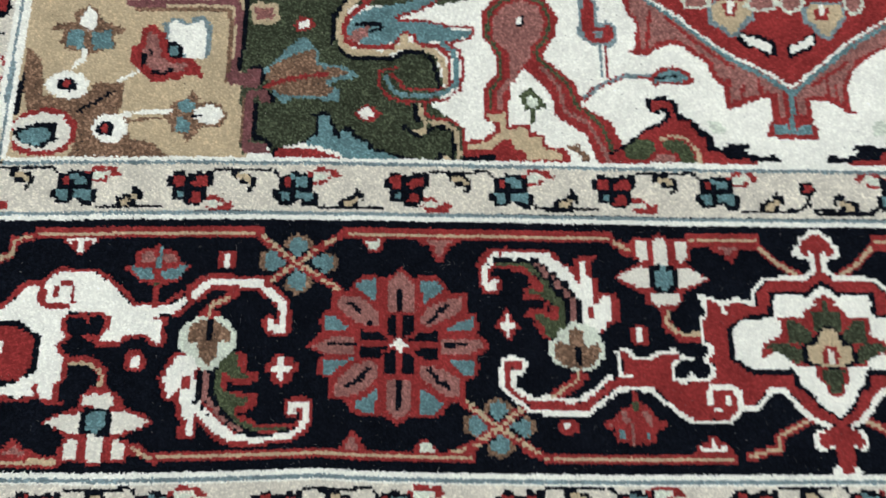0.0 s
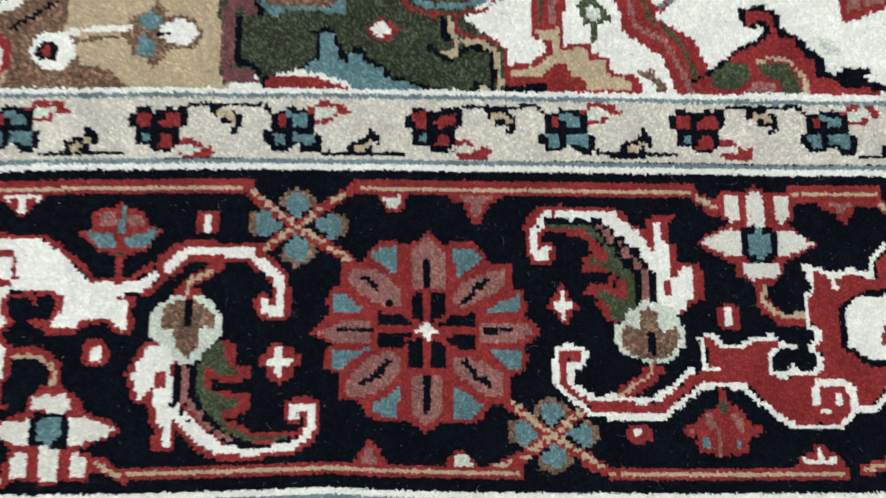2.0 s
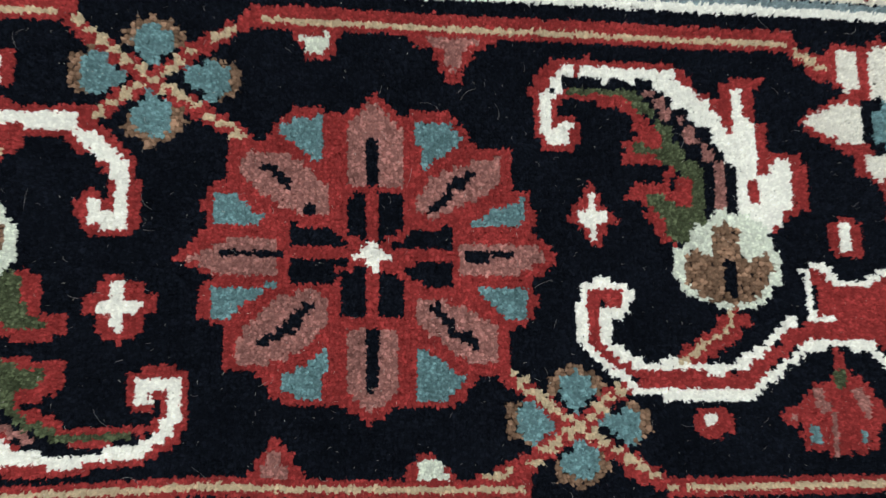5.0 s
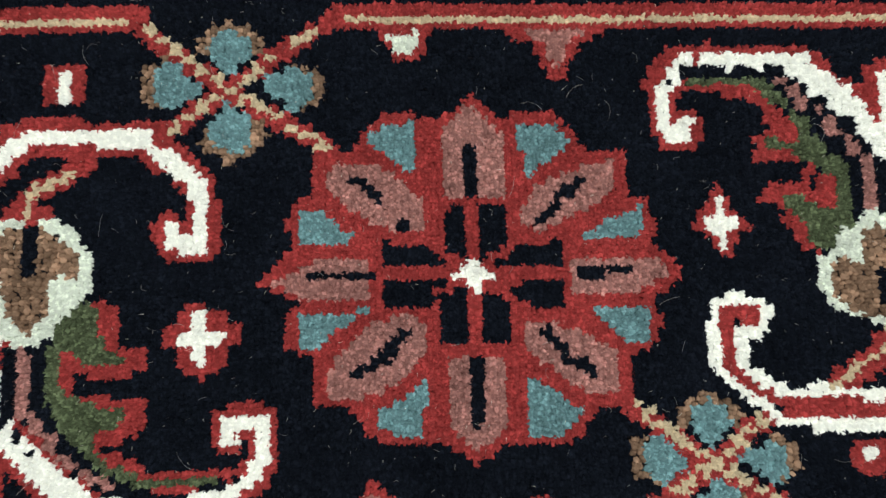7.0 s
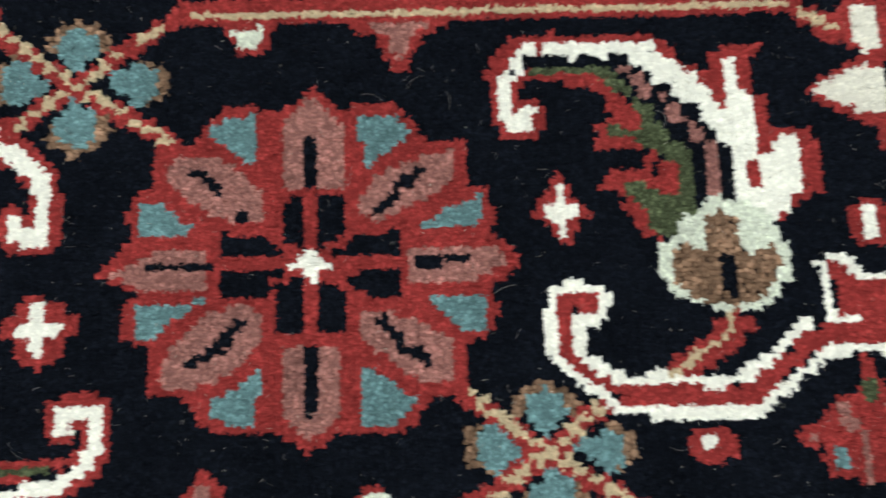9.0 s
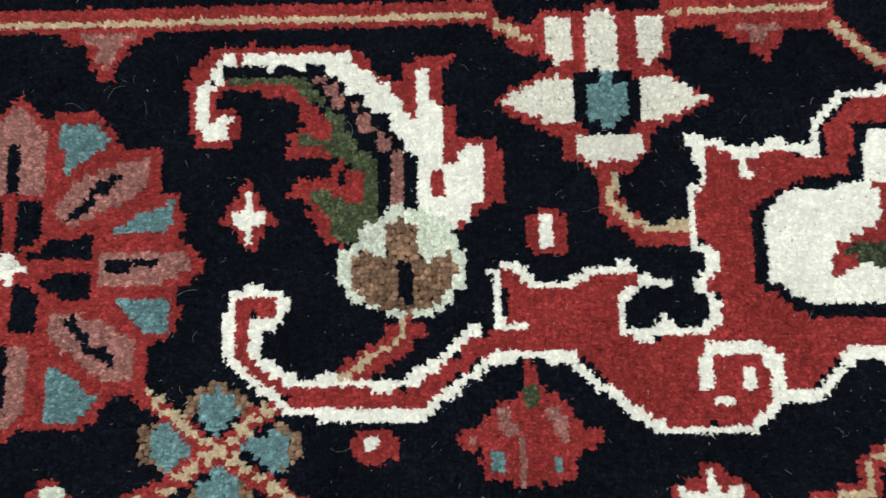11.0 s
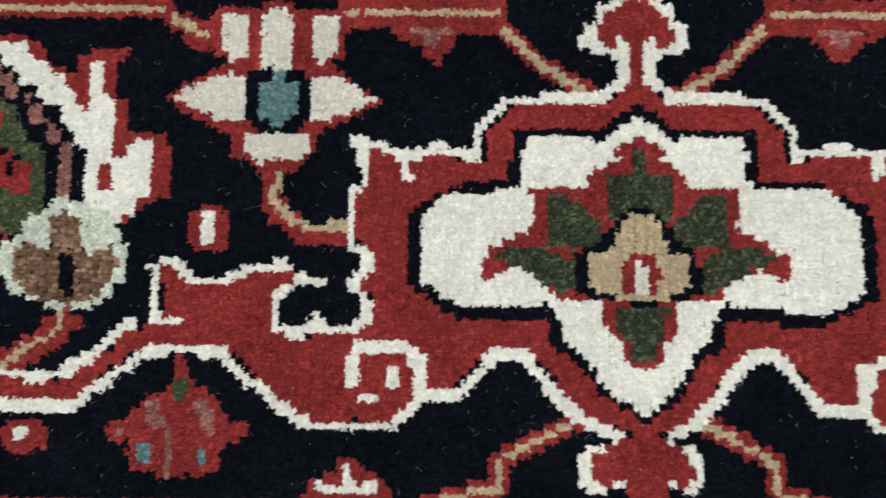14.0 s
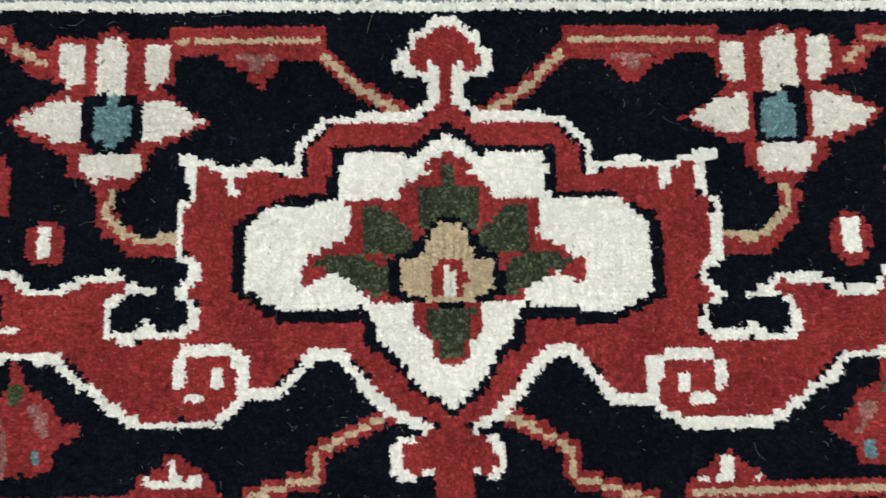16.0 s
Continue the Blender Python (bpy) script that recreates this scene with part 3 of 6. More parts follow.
    fill("crimson", (103.4, -11.9), (106, -10.5), (105.7, -6.3), (103.5, -5), (106.3, -2.4), (105.4, 0.6), (103.4, 2), (103.3, 9), (105.3, 10.3), (105, 15.7), (107.4, 15.7), (110.1, 14.3), (115.3, 15), (122.5, 14.1), (122.7, 18.8), (124.8, 20.6), (127, 22.8), (141.9, 23.3), (144.2, 27), (144.9, 34.4), (146.9, 34.4), (147.8, 3.4), (146.7, -25.5), (142.9, -25.9), (138.3, -24.2), (134.2, -20.8), (131.8, -17), (128.4, -13.8), (124.2, -13.5), (121.6, -16), (117.6, -20.4), (113.2, -20.4), (110.3, -23.3), (108.4, -24.5), (103.6, -24.4))
    line("white", 1.7, (104.4, 17), (104.4, 11.7))
    line("white", 1.6, (110.1, 15.2), (110.8, 11.6))
    motif("scroll_spiral", "")
    fill("white", (102.2, -15.1), (104, -14.8), (104.1, -20.3), (102.5, -20.1))
    fill("white", (103.3, -13.1), (111.2, -13), (111.4, -14.9), (103.5, -15.1))
    fill("white", (111.3, -14.2), (113.6, -14.5), (113.9, -22), (111.9, -21.2))
    fill("white", (107.5, -17.2), (109.7, -17), (109.6, -20.3), (107.7, -20.3))
    fill("white", (103.9, -20.5), (107.4, -20.4), (107.4, -22), (103.9, -22.1))


def draw_palmette():
    motif("palmette_finial", "")
    fill("white", (146, 42.6), (144.4, 41.8), (142.9, 40.6), (142.1, 39.2), (140.1, 39), (139.8, 36.6), (137.6, 36.3), (137.4, 32.3), (139.8, 31.2), (141.5, 31), (142.7, 29.4), (142.7, 26.8), (141.2, 25.4), (146.9, 24.6), (147.2, 42.6))
    fill("crimson", (146, 40.5), (143.5, 39.5), (142.8, 38.6), (141.6, 38.2), (141, 36.1), (140.2, 35.5), (140.3, 32.7), (142, 32), (143.5, 33.8), (144.6, 33.1), (144.9, 31.1), (144.8, 27.1), (143.9, 24.9), (146.9, 24.4), (147.1, 40.5))
    motif("palmette_finial", "")
    fill("white", (145.4, -26.3), (142, -26.7), (141.6, -27.5), (137, -28.3), (135.7, -29.9), (135.6, -33.5), (138.9, -35.2), (140.1, -34.2), (142.6, -33.6), (142.5, -39.2), (139.9, -42.3), (146.8, -44), (146.8, -44), (147.5, -26.3))
    fill("crimson", (145.4, -25.9), (143.3, -26.7), (142, -27.9), (138.2, -29.1), (137.5, -32.7), (139.3, -33.9), (142.7, -33.2), (143.3, -40), (144.4, -41.6), (146.9, -41.6), (147.5, -25.9))
    motif("palmette_ground", "")
    fill("navy", (149.4, 23.4), (145, 22.7), (142.2, 20.7), (140.4, 19.1), (132.9, 18.7), (127.6, 18.9), (126.7, 17.7), (126.3, 11.1), (121.4, 10.9), (117.5, 10.5), (115.7, 8.8), (112.9, 7.9), (111.4, 6.1), (111, -4.6), (114, -6.7), (118.3, -9.7), (131.5, -9.6), (132, -13.5), (136.4, -16.7), (139.7, -20.9), (143, -23), (145.8, -24.8), (149.4, 22.5))
    fill("white", (149.4, 22.3), (146.1, 22), (144.9, 20), (142.6, 19.4), (141.7, 18), (140.8, 17.3), (136.4, 18), (129.4, 17.7), (128.1, 15.9), (128.4, 12.4), (128, 9.9), (124, 9.6), (116.6, 9.6), (115.7, 8), (113.6, 6.7), (113.2, 3.7), (113.1, -4.3), (115.7, -5.9), (118.7, -7.8), (131.5, -7.4), (133.4, -9), (134.1, -13), (137.3, -15.8), (140.6, -19.8), (142.6, -21.7), (145.7, -23.7), (149.4, 21.2))
    motif("palmette_core", "")
    fill("crimson", (146, 17.9), (143.4, 16.9), (142.3, 15.5), (142.7, 14), (140.3, 13.5), (138.5, 11.9), (138.1, 9.7), (136.9, 9.5), (134.9, 10.3), (128.4, 10.5), (129.9, 8.9), (130, 4), (125.6, 1.8), (122.6, 0.3), (122.3, -3.5), (124, -3.4), (126.6, -1.8), (129.9, -3.4), (132, -5.3), (132.8, -6.9), (140.1, -6.9), (140.6, -12.1), (142.5, -12.5), (142.8, -15.5), (144.9, -16.7), (147.9, -16.8), (149.2, 17.8))
    fill("navy", (145.8, 7.4), (143.1, 6.6), (141.3, 3.9), (139.9, 2), (137.8, 1.6), (136.2, 0), (135.5, -5.4), (138, -6.4), (141, -7.1), (148.2, -7.9), (148.8, 7.4))
    motif("palmette_leaf", "")
    fill("moss", (132, 9.4), (135.3, 8.6), (136.9, 8.3), (138.2, 6), (140.3, 5.1), (140.4, 2.2), (138.8, 1.2), (135.1, 0.5), (131.9, 1.2), (131.6, 3.5))
    motif("palmette_leaf", "")
    fill("moss", (123.7, -0.4), (126.7, 0.8), (130.1, 1.5), (133, 0), (135.6, -1.4), (135.9, -3.5), (135.3, -5.5), (132.7, -5.5), (129, -3), (127.3, -1.8))
    motif("palmette_leaf", "")
    fill("moss", (145.9, 16.2), (144.9, 15.1), (144.7, 12.2), (140.8, 12.2), (140.5, 5.7), (142.2, 5.2), (144, 6.8), (148.8, 7.5), (149.2, 16.2))
    motif("palmette_leaf", "")
    fill("moss", (142.3, -7.8), (148.2, -7.9), (147.9, -15.7), (144.5, -15.6), (144.2, -13.1), (142.5, -12.2))
    motif("palmette_heart", "")
    fill("tan", (145.6, 6.6), (144.4, 5.7), (142.6, 4.4), (142.3, 1.7), (141.2, 0.4), (138.2, 0.3), (137.8, -2.6), (138.6, -5.2), (142.5, -6.6), (148.3, -6.7), (148.8, 6.6))


def draw_field():
    motif("field_ground", "")
    fill("white", (-171.9, 165.3), (214.2, 175.1), (194.3, 66.5), (79.4, 66.4), (-30.2, 67), (-156, 65.6))
    motif("side_guard", "")
    fill("cream", (-190, 172.9), (-152.3, 174.6), (-145.4, 135.1), (-143.9, 100.5), (-141.8, 68.2), (-142.6, 62), (-167.4, 61.2))
    motif("side_blossom", "")
    fill("navy", (-166.9, 139.1), (-154.8, 140), (-148.4, 136.2), (-146.2, 128), (-147.9, 123.7), (-156, 124.1), (-164.2, 124.9))
    fill("crimson", (-157.1, 135.9), (-152.6, 136.8), (-151.3, 132), (-156.3, 131.4))
    fill("crimson", (-151.6, 131.1), (-148.4, 131.7), (-147.6, 126.5), (-151.1, 125.9))
    fill("crimson", (-159.1, 130.3), (-153.5, 130.5), (-153.1, 125.8), (-158.3, 125.6))
    motif("side_vine", "")
    line("navy", 1.0, (-157, 118.7), (-150.9, 118), (-147.1, 116.7))
    line("crimson", 0.9, (-151.4, 107), (-147.1, 107.6), (-144.3, 102.8), (-145.6, 96.5), (-148.6, 95.9), (-151.4, 107))
    line("navy", 1.2, (-152.7, 94.7), (-146.6, 93.4), (-145, 88.4), (-149.2, 86.1))
    fill("teal", (-154.3, 92.4), (-147.5, 92), (-147.2, 87.7), (-153.2, 86.6))
    motif("tan_ground", "")
    fill("tan", (-140.1, 166.1), (-60.2, 168.1), (-54.9, 66.5), (-130.8, 66.1), (-142.5, 66), (-138.7, 66.5), (-138.6, 90.8), (-139.3, 121.1))
    motif("brown_shade", "brown shaded hillside patch")
    fill("brown", (-138.4, 111.1), (-135.1, 109.8), (-132.1, 105.8), (-130.7, 100), (-129.6, 92), (-122.4, 90.5), (-113.7, 93.8), (-112.1, 96.8), (-100.9, 97), (-101.2, 90.1), (-101.6, 84.4), (-98.5, 83.3), (-96.9, 74.4), (-89.5, 73.8), (-84.1, 69.5), (-81.8, 66), (-119.1, 65.6), (-115.8, 73.1), (-116.2, 80.8), (-121.6, 84.6), (-126.9, 86.8), (-134.7, 85.1), (-137.1, 95.3))
    fill("navy", (-137.1, 101.8), (-136.6, 93), (-137.4, 83.5), (-139.2, 83.5), (-138.5, 97.6))
    line("navy", 1.1, (-116.7, 85.3), (-114, 87.4), (-111.1, 88.6), (-107.4, 91.6), (-104.6, 93.5))
    line("brown", 1.3, (-97.7, 81.7), (-91, 82.9), (-83.4, 83.5))
    motif("eye_flower", "white ringed flower with a dark red heart")
    fill("white", (-113.4, 96.1), (-114.1, 93.2), (-116.8, 91.1), (-120.8, 90.3), (-124.9, 91), (-128.1, 93), (-129.6, 95.9), (-128.9, 98.8), (-126.2, 100.9), (-122.2, 101.8), (-118.1, 101), (-114.9, 99))
    fill("navy", (-117.9, 96), (-118.5, 94.2), (-120.5, 93.3), (-123, 93.6), (-124.8, 95), (-125, 96.9), (-123.6, 98.3), (-121.2, 98.7), (-118.9, 97.8))
    fill("crimson", (-120.3, 96.2), (-120.6, 95.1), (-121.7, 94.6), (-122.9, 95), (-123.5, 96.2), (-123.2, 97.3), (-122.1, 97.8), (-120.9, 97.4))
    motif("eye_flower", "")
    fill("white", (-98, 78.8), (-98.5, 75.9), (-100.6, 73.8), (-103.7, 73), (-106.9, 73.7), (-109.5, 75.8), (-110.7, 78.7), (-110.2, 81.6), (-108.1, 83.7), (-105, 84.6), (-101.7, 83.8), (-99.1, 81.7))
    fill("navy", (-102.5, 78.6), (-103.1, 76.7), (-104.8, 75.7), (-107, 76), (-108.6, 77.5), (-108.8, 79.5), (-107.6, 81), (-105.5, 81.4), (-103.5, 80.4))
    fill("crimson", (-104.5, 78.7), (-104.9, 77.5), (-105.9, 77), (-107.1, 77.5), (-107.7, 78.7), (-107.4, 80), (-106.3, 80.5), (-105.2, 80))
    motif("corner_flower", "large pale corner flower with a blue heart")
    fill("crimson", (-135.2, 84.9), (-126.9, 87), (-120.7, 84.8), (-116.2, 80.8), (-115.9, 74.2), (-119.5, 68.7), (-129.2, 67.2), (-137.4, 69.8), (-139.1, 81.2))
    fill("ivory", (-135.7, 82.8), (-127.6, 84.7), (-121.5, 83.5), (-118.4, 78.6), (-118.5, 73), (-122.6, 69.5), (-130.5, 69.8), (-137.4, 72.8), (-139, 80.6))
    fill("navy", (-133.2, 79.3), (-129.1, 80.7), (-123.3, 80.8), (-122.4, 74.1), (-127.6, 70.3), (-137.1, 74.8), (-138.3, 77.7))
    fill("teal", (-132.7, 78.4), (-125.8, 78.5), (-125.2, 74.1), (-128.8, 71.6), (-134.9, 73.1), (-136.3, 76.1))
    motif("tan_blossom", "white and blue blossom edged in brown")
    fill("brown", (-131.5, 119.1), (-128.6, 121.9), (-122.3, 121.5), (-122.6, 126.8), (-119, 128.4), (-118, 130.4), (-114.1, 127.7), (-111.7, 122.9), (-107.8, 121.7), (-102.1, 119.2), (-104.4, 117.2), (-107.2, 117.9), (-106, 111), (-109.6, 110.7), (-112.5, 109.2), (-115.5, 108.2), (-116.8, 110.1), (-124, 110.4), (-126.7, 114.2), (-125.6, 118.3))
    fill("white", (-119.7, 124), (-117.4, 129.1), (-114.2, 125.3), (-113.7, 120.7), (-116.2, 118.7), (-119.8, 121))
    fill("teal", (-124.3, 118.1), (-118.7, 118.9), (-117.3, 111), (-123.5, 111.9))
    fill("teal", (-115.4, 117.3), (-108.6, 119.3), (-107.1, 111.6), (-114, 111.1))
    line("white", 1.5, (-116.8, 110.1), (-116.8, 107.2), (-118.6, 105.3), (-120, 103.4))
    motif("tan_blossom", "")
    fill("brown", (-84.3, 86.9), (-82, 90.3), (-78.1, 91.5), (-76.9, 94.5), (-73.4, 91.6), (-73.8, 89.3), (-69.8, 90), (-65.7, 88.5), (-62.7, 84), (-65, 80.1), (-69, 79.6), (-73, 78.9), (-73.7, 75.8), (-76.5, 73.7), (-78.8, 76.8), (-83.1, 78.1))
    fill("teal", (-81.5, 89.2), (-78, 90.4), (-74.9, 89.7), (-75.6, 85.9), (-79.9, 85.1))
    fill("teal", (-81.4, 83.5), (-77.3, 82.9), (-75.5, 80.2), (-75.9, 77.5), (-80.5, 77.9))
    fill("white", (-74.6, 87), (-69.7, 88.7), (-65.5, 86.9), (-64.1, 83.7), (-67.1, 80.5), (-72.2, 81.8), (-75.4, 83.6))
    fill("navy", (-76.5, 84.7), (-71.5, 85), (-72.1, 83.2), (-76.2, 83.4))
    line("white", 1.4, (-101.1, 83.9), (-92.7, 85.4), (-83.6, 85.8))
    motif("lily", "crimson and white lily in a square bloom")
    fill("slate", (-89.8, 123), (-87.1, 122.6), (-87.7, 125), (-83, 124.6), (-79.7, 122.2), (-77.9, 125.2), (-74.7, 125.5), (-71.8, 122.8), (-70.8, 117.5), (-71.3, 108.2), (-76.3, 107.2), (-85.7, 107.7), (-88.6, 117.2))
    fill("white", (-87.5, 122.6), (-85, 123.3), (-80.7, 121.5), (-77.7, 122.7), (-74.2, 123.8), (-72.8, 117.5), (-73.1, 108.1), (-79.5, 107.8), (-81.6, 112.5), (-84.2, 114.4), (-87.3, 114.4))
    fill("navy", (-87.9, 114.3), (-84.7, 114.6), (-81.4, 112.5), (-81, 108), (-86.9, 107.9))
    fill("teal", (-86.5, 112.5), (-83, 112), (-82.6, 108.5), (-85.7, 108.4))
    fill("crimson", (-97.2, 120), (-93.2, 121.5), (-90.5, 119.6), (-87.8, 117.7), (-86.3, 107.7), (-77.4, 107.4), (-74.7, 105.1), (-72.8, 99.5), (-78.9, 101.2), (-81.1, 98.4), (-91.2, 97.6), (-95.3, 101.5), (-99.6, 105.4), (-100.2, 111.3), (-96.6, 114.2))
    fill("rose", (-94.6, 118.3), (-91.1, 117.2), (-88.5, 107.7), (-85.5, 105.8), (-78.3, 105.9), (-79.1, 103.6), (-81.5, 102.1), (-90.8, 101.1), (-94.3, 105.2), (-96.6, 107.5), (-95.2, 112.3))
    fill("navy", (-96.1, 108.7), (-94.1, 109.7), (-93.9, 105.2), (-95.7, 103.1))
    fill("navy", (-93.6, 111.2), (-91.5, 110.5), (-92.7, 108.3))
    fill("navy", (-91.9, 102.4), (-87.1, 101.6), (-84.1, 104.4), (-83.7, 102.1), (-88, 100.2), (-91.7, 100.3))
    line("white", 1.2, (-103.8, 97.4), (-100.2, 99.3), (-96.2, 101.9))
    motif("olive_ground", "")
    fill("moss", (-60.2, 168.1), (41.6, 170.7), (40.5, 135.7), (34.1, 136.8), (10.2, 131.3), (-24.1, 131.9), (-23.5, 111.2), (-4.6, 107.7), (12.2, 109.4), (16.3, 94.2), (10.1, 89.2), (8, 82.6), (4.9, 78), (11.1, 75.9), (18.2, 73.7), (20.5, 66.6), (-45.9, 68.3), (-47.3, 72.3), (-57.3, 68.7), (-59, 96.5), (-60.3, 117.7), (-59.9, 127.5))
    fill("moss", (-2.6, 110.4), (10, 111.1), (13.4, 108.3), (13.8, 95.1), (12.1, 93.2), (-2.4, 93))
    motif("field_edge", "mauve stepped edge band")
    line("brown", 1.9, (-100.1, 128), (-66.1, 128.8), (-64.8, 127.4), (-63.5, 115.2), (-63.7, 103.3), (-63.9, 98.2))
    line("mauve", 2.6, (-102.5, 130.9), (-63, 131.9), (-61.4, 127.4), (-60.8, 112.9), (-61.5, 102))
    fill("mauve", (-64.6, 101.4), (-57.4, 101.6), (-57.1, 103.9), (-52.4, 103.7), (-51.3, 96.5), (-56, 95.7), (-64.3, 97.3))
    line("navy", 1.6, (-59.3, 137.4), (-59, 122.6), (-59.4, 110.5), (-60.2, 103.4))
    fill("navy", (-56.9, 104.4), (-52, 105.4), (-49.9, 101.2), (-51.1, 96.5), (-49.6, 94.7), (-45.6, 93.1), (-46.2, 90.1), (-48.6, 89.2), (-48.5, 94.2), (-51.4, 95.3), (-52.1, 103.3))
    fill("mauve", (-55.9, 94.8), (-49, 94.9), (-47.8, 89.6), (-51.1, 89.4), (-52.5, 92.3), (-54.8, 90.7))
    line("mauve", 2.3, (-55.8, 93), (-55.3, 86.1), (-55.6, 74.7))
    fill("mauve", (-57.3, 73.7), (-48.5, 73.4), (-47.1, 69.9), (-56.2, 69.1))
    line("brown", 1.3, (-57.7, 91.3), (-57.6, 74.6))
    line("navy", 1.6, (-53.1, 88.7), (-52.7, 76), (-48.6, 75), (-46.6, 72.3))
    motif("olive_blossom", "")
    fill("tan", (-58, 130), (-54.9, 132.5), (-47.5, 131.4), (-46.1, 125.3), (-49.1, 122.3), (-55.8, 122.7))
    fill("rose", (-55.8, 129.5), (-49.5, 130.1), (-48, 125.7), (-50.5, 124.2), (-55.1, 124.6))
    motif("speck", "")
    fill("crimson", (-41.1, 122.4), (-38.7, 125.4), (-34.1, 125.5), (-33.1, 121.6), (-36, 120.1), (-39.7, 120))
    fill("white", (-39.1, 123.9), (-35.3, 124.5), (-34.8, 121.6), (-38.5, 121))
    motif("star_speck", "small white star edged in red")
    fill("crimson", (-17.4, 85.7), (-13, 90.3), (-10.5, 88), (-6.4, 85.8), (-10.4, 83), (-12.9, 82.1), (-15.4, 83.9))
    fill("white", (-15.8, 85.7), (-13, 88.9), (-10.9, 87.1), (-8.8, 85.3), (-11.7, 84.4), (-12.9, 83), (-14.6, 84.3))
    motif("olive_leaf", "brown and blue serrated leaf")
    fill("teal", (-38.5, 116.4), (-35.1, 116.4), (-32.9, 113.3), (-30.7, 111), (-31.4, 107.1), (-27.6, 106), (-22.2, 105.4), (-15.6, 101.2), (-19.1, 99.5), (-23.2, 99.5), (-26.9, 97.8), (-23.3, 95.7), (-22.7, 90.2), (-31.2, 91.5), (-39.3, 91.4), (-43.3, 89.5), (-45.9, 92), (-49, 96.5), (-50.9, 103.5))
    fill("brown", (-50.1, 100), (-48.3, 105.5), (-42.3, 108.4), (-36.1, 111.4), (-32.6, 112.4), (-31.8, 106.2), (-28.6, 104.1), (-23.4, 104.4), (-19.8, 102.1), (-25.3, 100.4), (-29, 98.9), (-24.7, 95.7), (-27.9, 92.7), (-43.5, 92.5), (-47.7, 95.2))
    line("crimson", 1.5, (-49.9, 96.3), (-43.8, 98.9), (-35.7, 100.9), (-27.6, 102))
    motif("olive_fan", "blue stepped leaf fan")
    fill("navy", (-46.2, 67), (-45.6, 71.4), (-38.5, 73.3), (-33, 75.6), (-30.6, 78.3), (-30.8, 83.7), (-33.4, 85.9), (-26.9, 86.4), (-25.1, 82.4), (-23, 78.4), (-20.2, 80.6), (-17.3, 79.8), (-16, 76.7), (-11.9, 75.4), (-9.4, 71.8), (-1.7, 69.7), (7, 67.2), (-22.2, 65.5))
    fill("teal", (-40.4, 71.5), (-33.5, 74.2), (-29.8, 77.8), (-29.7, 84.6), (-26, 84.2), (-24.9, 76.6), (-22.1, 75.7), (-22.2, 78.8), (-18.5, 78.9), (-17.2, 75.3), (-12.3, 74.5), (-11.5, 71.4), (-4.2, 69.7), (1.9, 66.7), (-22.2, 66))
    fill("white", (-41.7, 72.4), (-36.5, 73.3), (-30.5, 72.9), (-22.3, 70.4), (-19.8, 66.9), (-30.3, 68.5), (-41.6, 70.2))
    fill("crimson", (-45.2, 71), (-40.5, 71.9), (-30.4, 71.2), (-22.7, 68.6), (-21, 66), (-45.4, 65.7))
    motif("arabesque", "blue scrolling arabesque edged in cream and crimson")
    line("navy", 1.8, (-15.7, 140.8), (-23, 131.1), (-26, 126.1), (-26.5, 114.7))
    line("navy", 1.7, (-23.5, 112.4), (-19.2, 108.9), (-4.6, 108.2), (0.7, 111.1), (7, 111.7), (11.2, 108), (12.6, 102.8), (13.8, 97.2))
    line("tan", 2.4, (-10.3, 140.9), (-21.5, 130.7), (-23.8, 123.3), (-23.2, 115.5), (-19.3, 111.3), (-6.7, 110.5), (-2.5, 113), (2.1, 114), (10.1, 112.7), (14.3, 109), (16.4, 102.4), (16.8, 97.7))
    line("crimson", 2.0, (-2.8, 143.6), (-15.5, 131.3), (-20.5, 126.3), (-22.1, 120.9), (-20.7, 115.6), (-15.2, 113.2), (-4.6, 113), (-1.5, 116.9), (-0.5, 119.8), (3.8, 119.9), (5.9, 115.1), (12.3, 114.2), (17.5, 111.9))
    fill("teal", (-21.2, 121.4), (-18.6, 126.3), (-13.4, 129.8), (-4.8, 131.5), (3.7, 133.7), (12.4, 141.4), (41, 149.7), (40.7, 139.4), (14.5, 135.1), (4.8, 129.2), (-2.2, 125.6), (5.9, 125.3), (14.4, 123.5), (18.7, 121.6), (26.2, 120.8), (25.1, 118.3), (18.6, 116.7), (12.3, 116.1), (5.9, 115.3), (4.8, 119.4), (-0, 120.3), (-2.1, 116.4), (-6.7, 114.1), (-15.2, 114.2), (-20.3, 117.5))
    fill("tan", (-0.5, 118.3), (2.1, 120.3), (2.5, 114), (-0.8, 113.5))
    line("crimson", 1.0, (13.4, 134.4), (5.9, 129.2), (-1.6, 126.9), (-2.2, 125.4), (8, 124.8), (18.7, 122.6), (26.8, 122.2), (25.7, 117.8), (18.6, 116))
    fill("rose", (-20.9, 116.5), (-18.5, 120.4), (-12.2, 122.7), (-13.1, 118.1), (-16.9, 115.4))
    line("navy", 1.1, (-17.5, 123.4), (-8.6, 123.5), (-7.7, 121.6), (-12.1, 120.3))
    line("crimson", 1.0, (16.5, 115.7), (21.8, 112), (22.3, 104.8), (21.8, 96.6), (16.3, 91.9), (1.8, 90.3), (-4.4, 92.3), (-8.6, 97.3), (-8.3, 103.1), (-1.2, 104.9))
    line("crimson", 1.0, (13.9, 112.8), (17.7, 109), (18, 98.2), (13.2, 95.8), (0.7, 95.6), (-1.2, 99.3), (-4.1, 102))
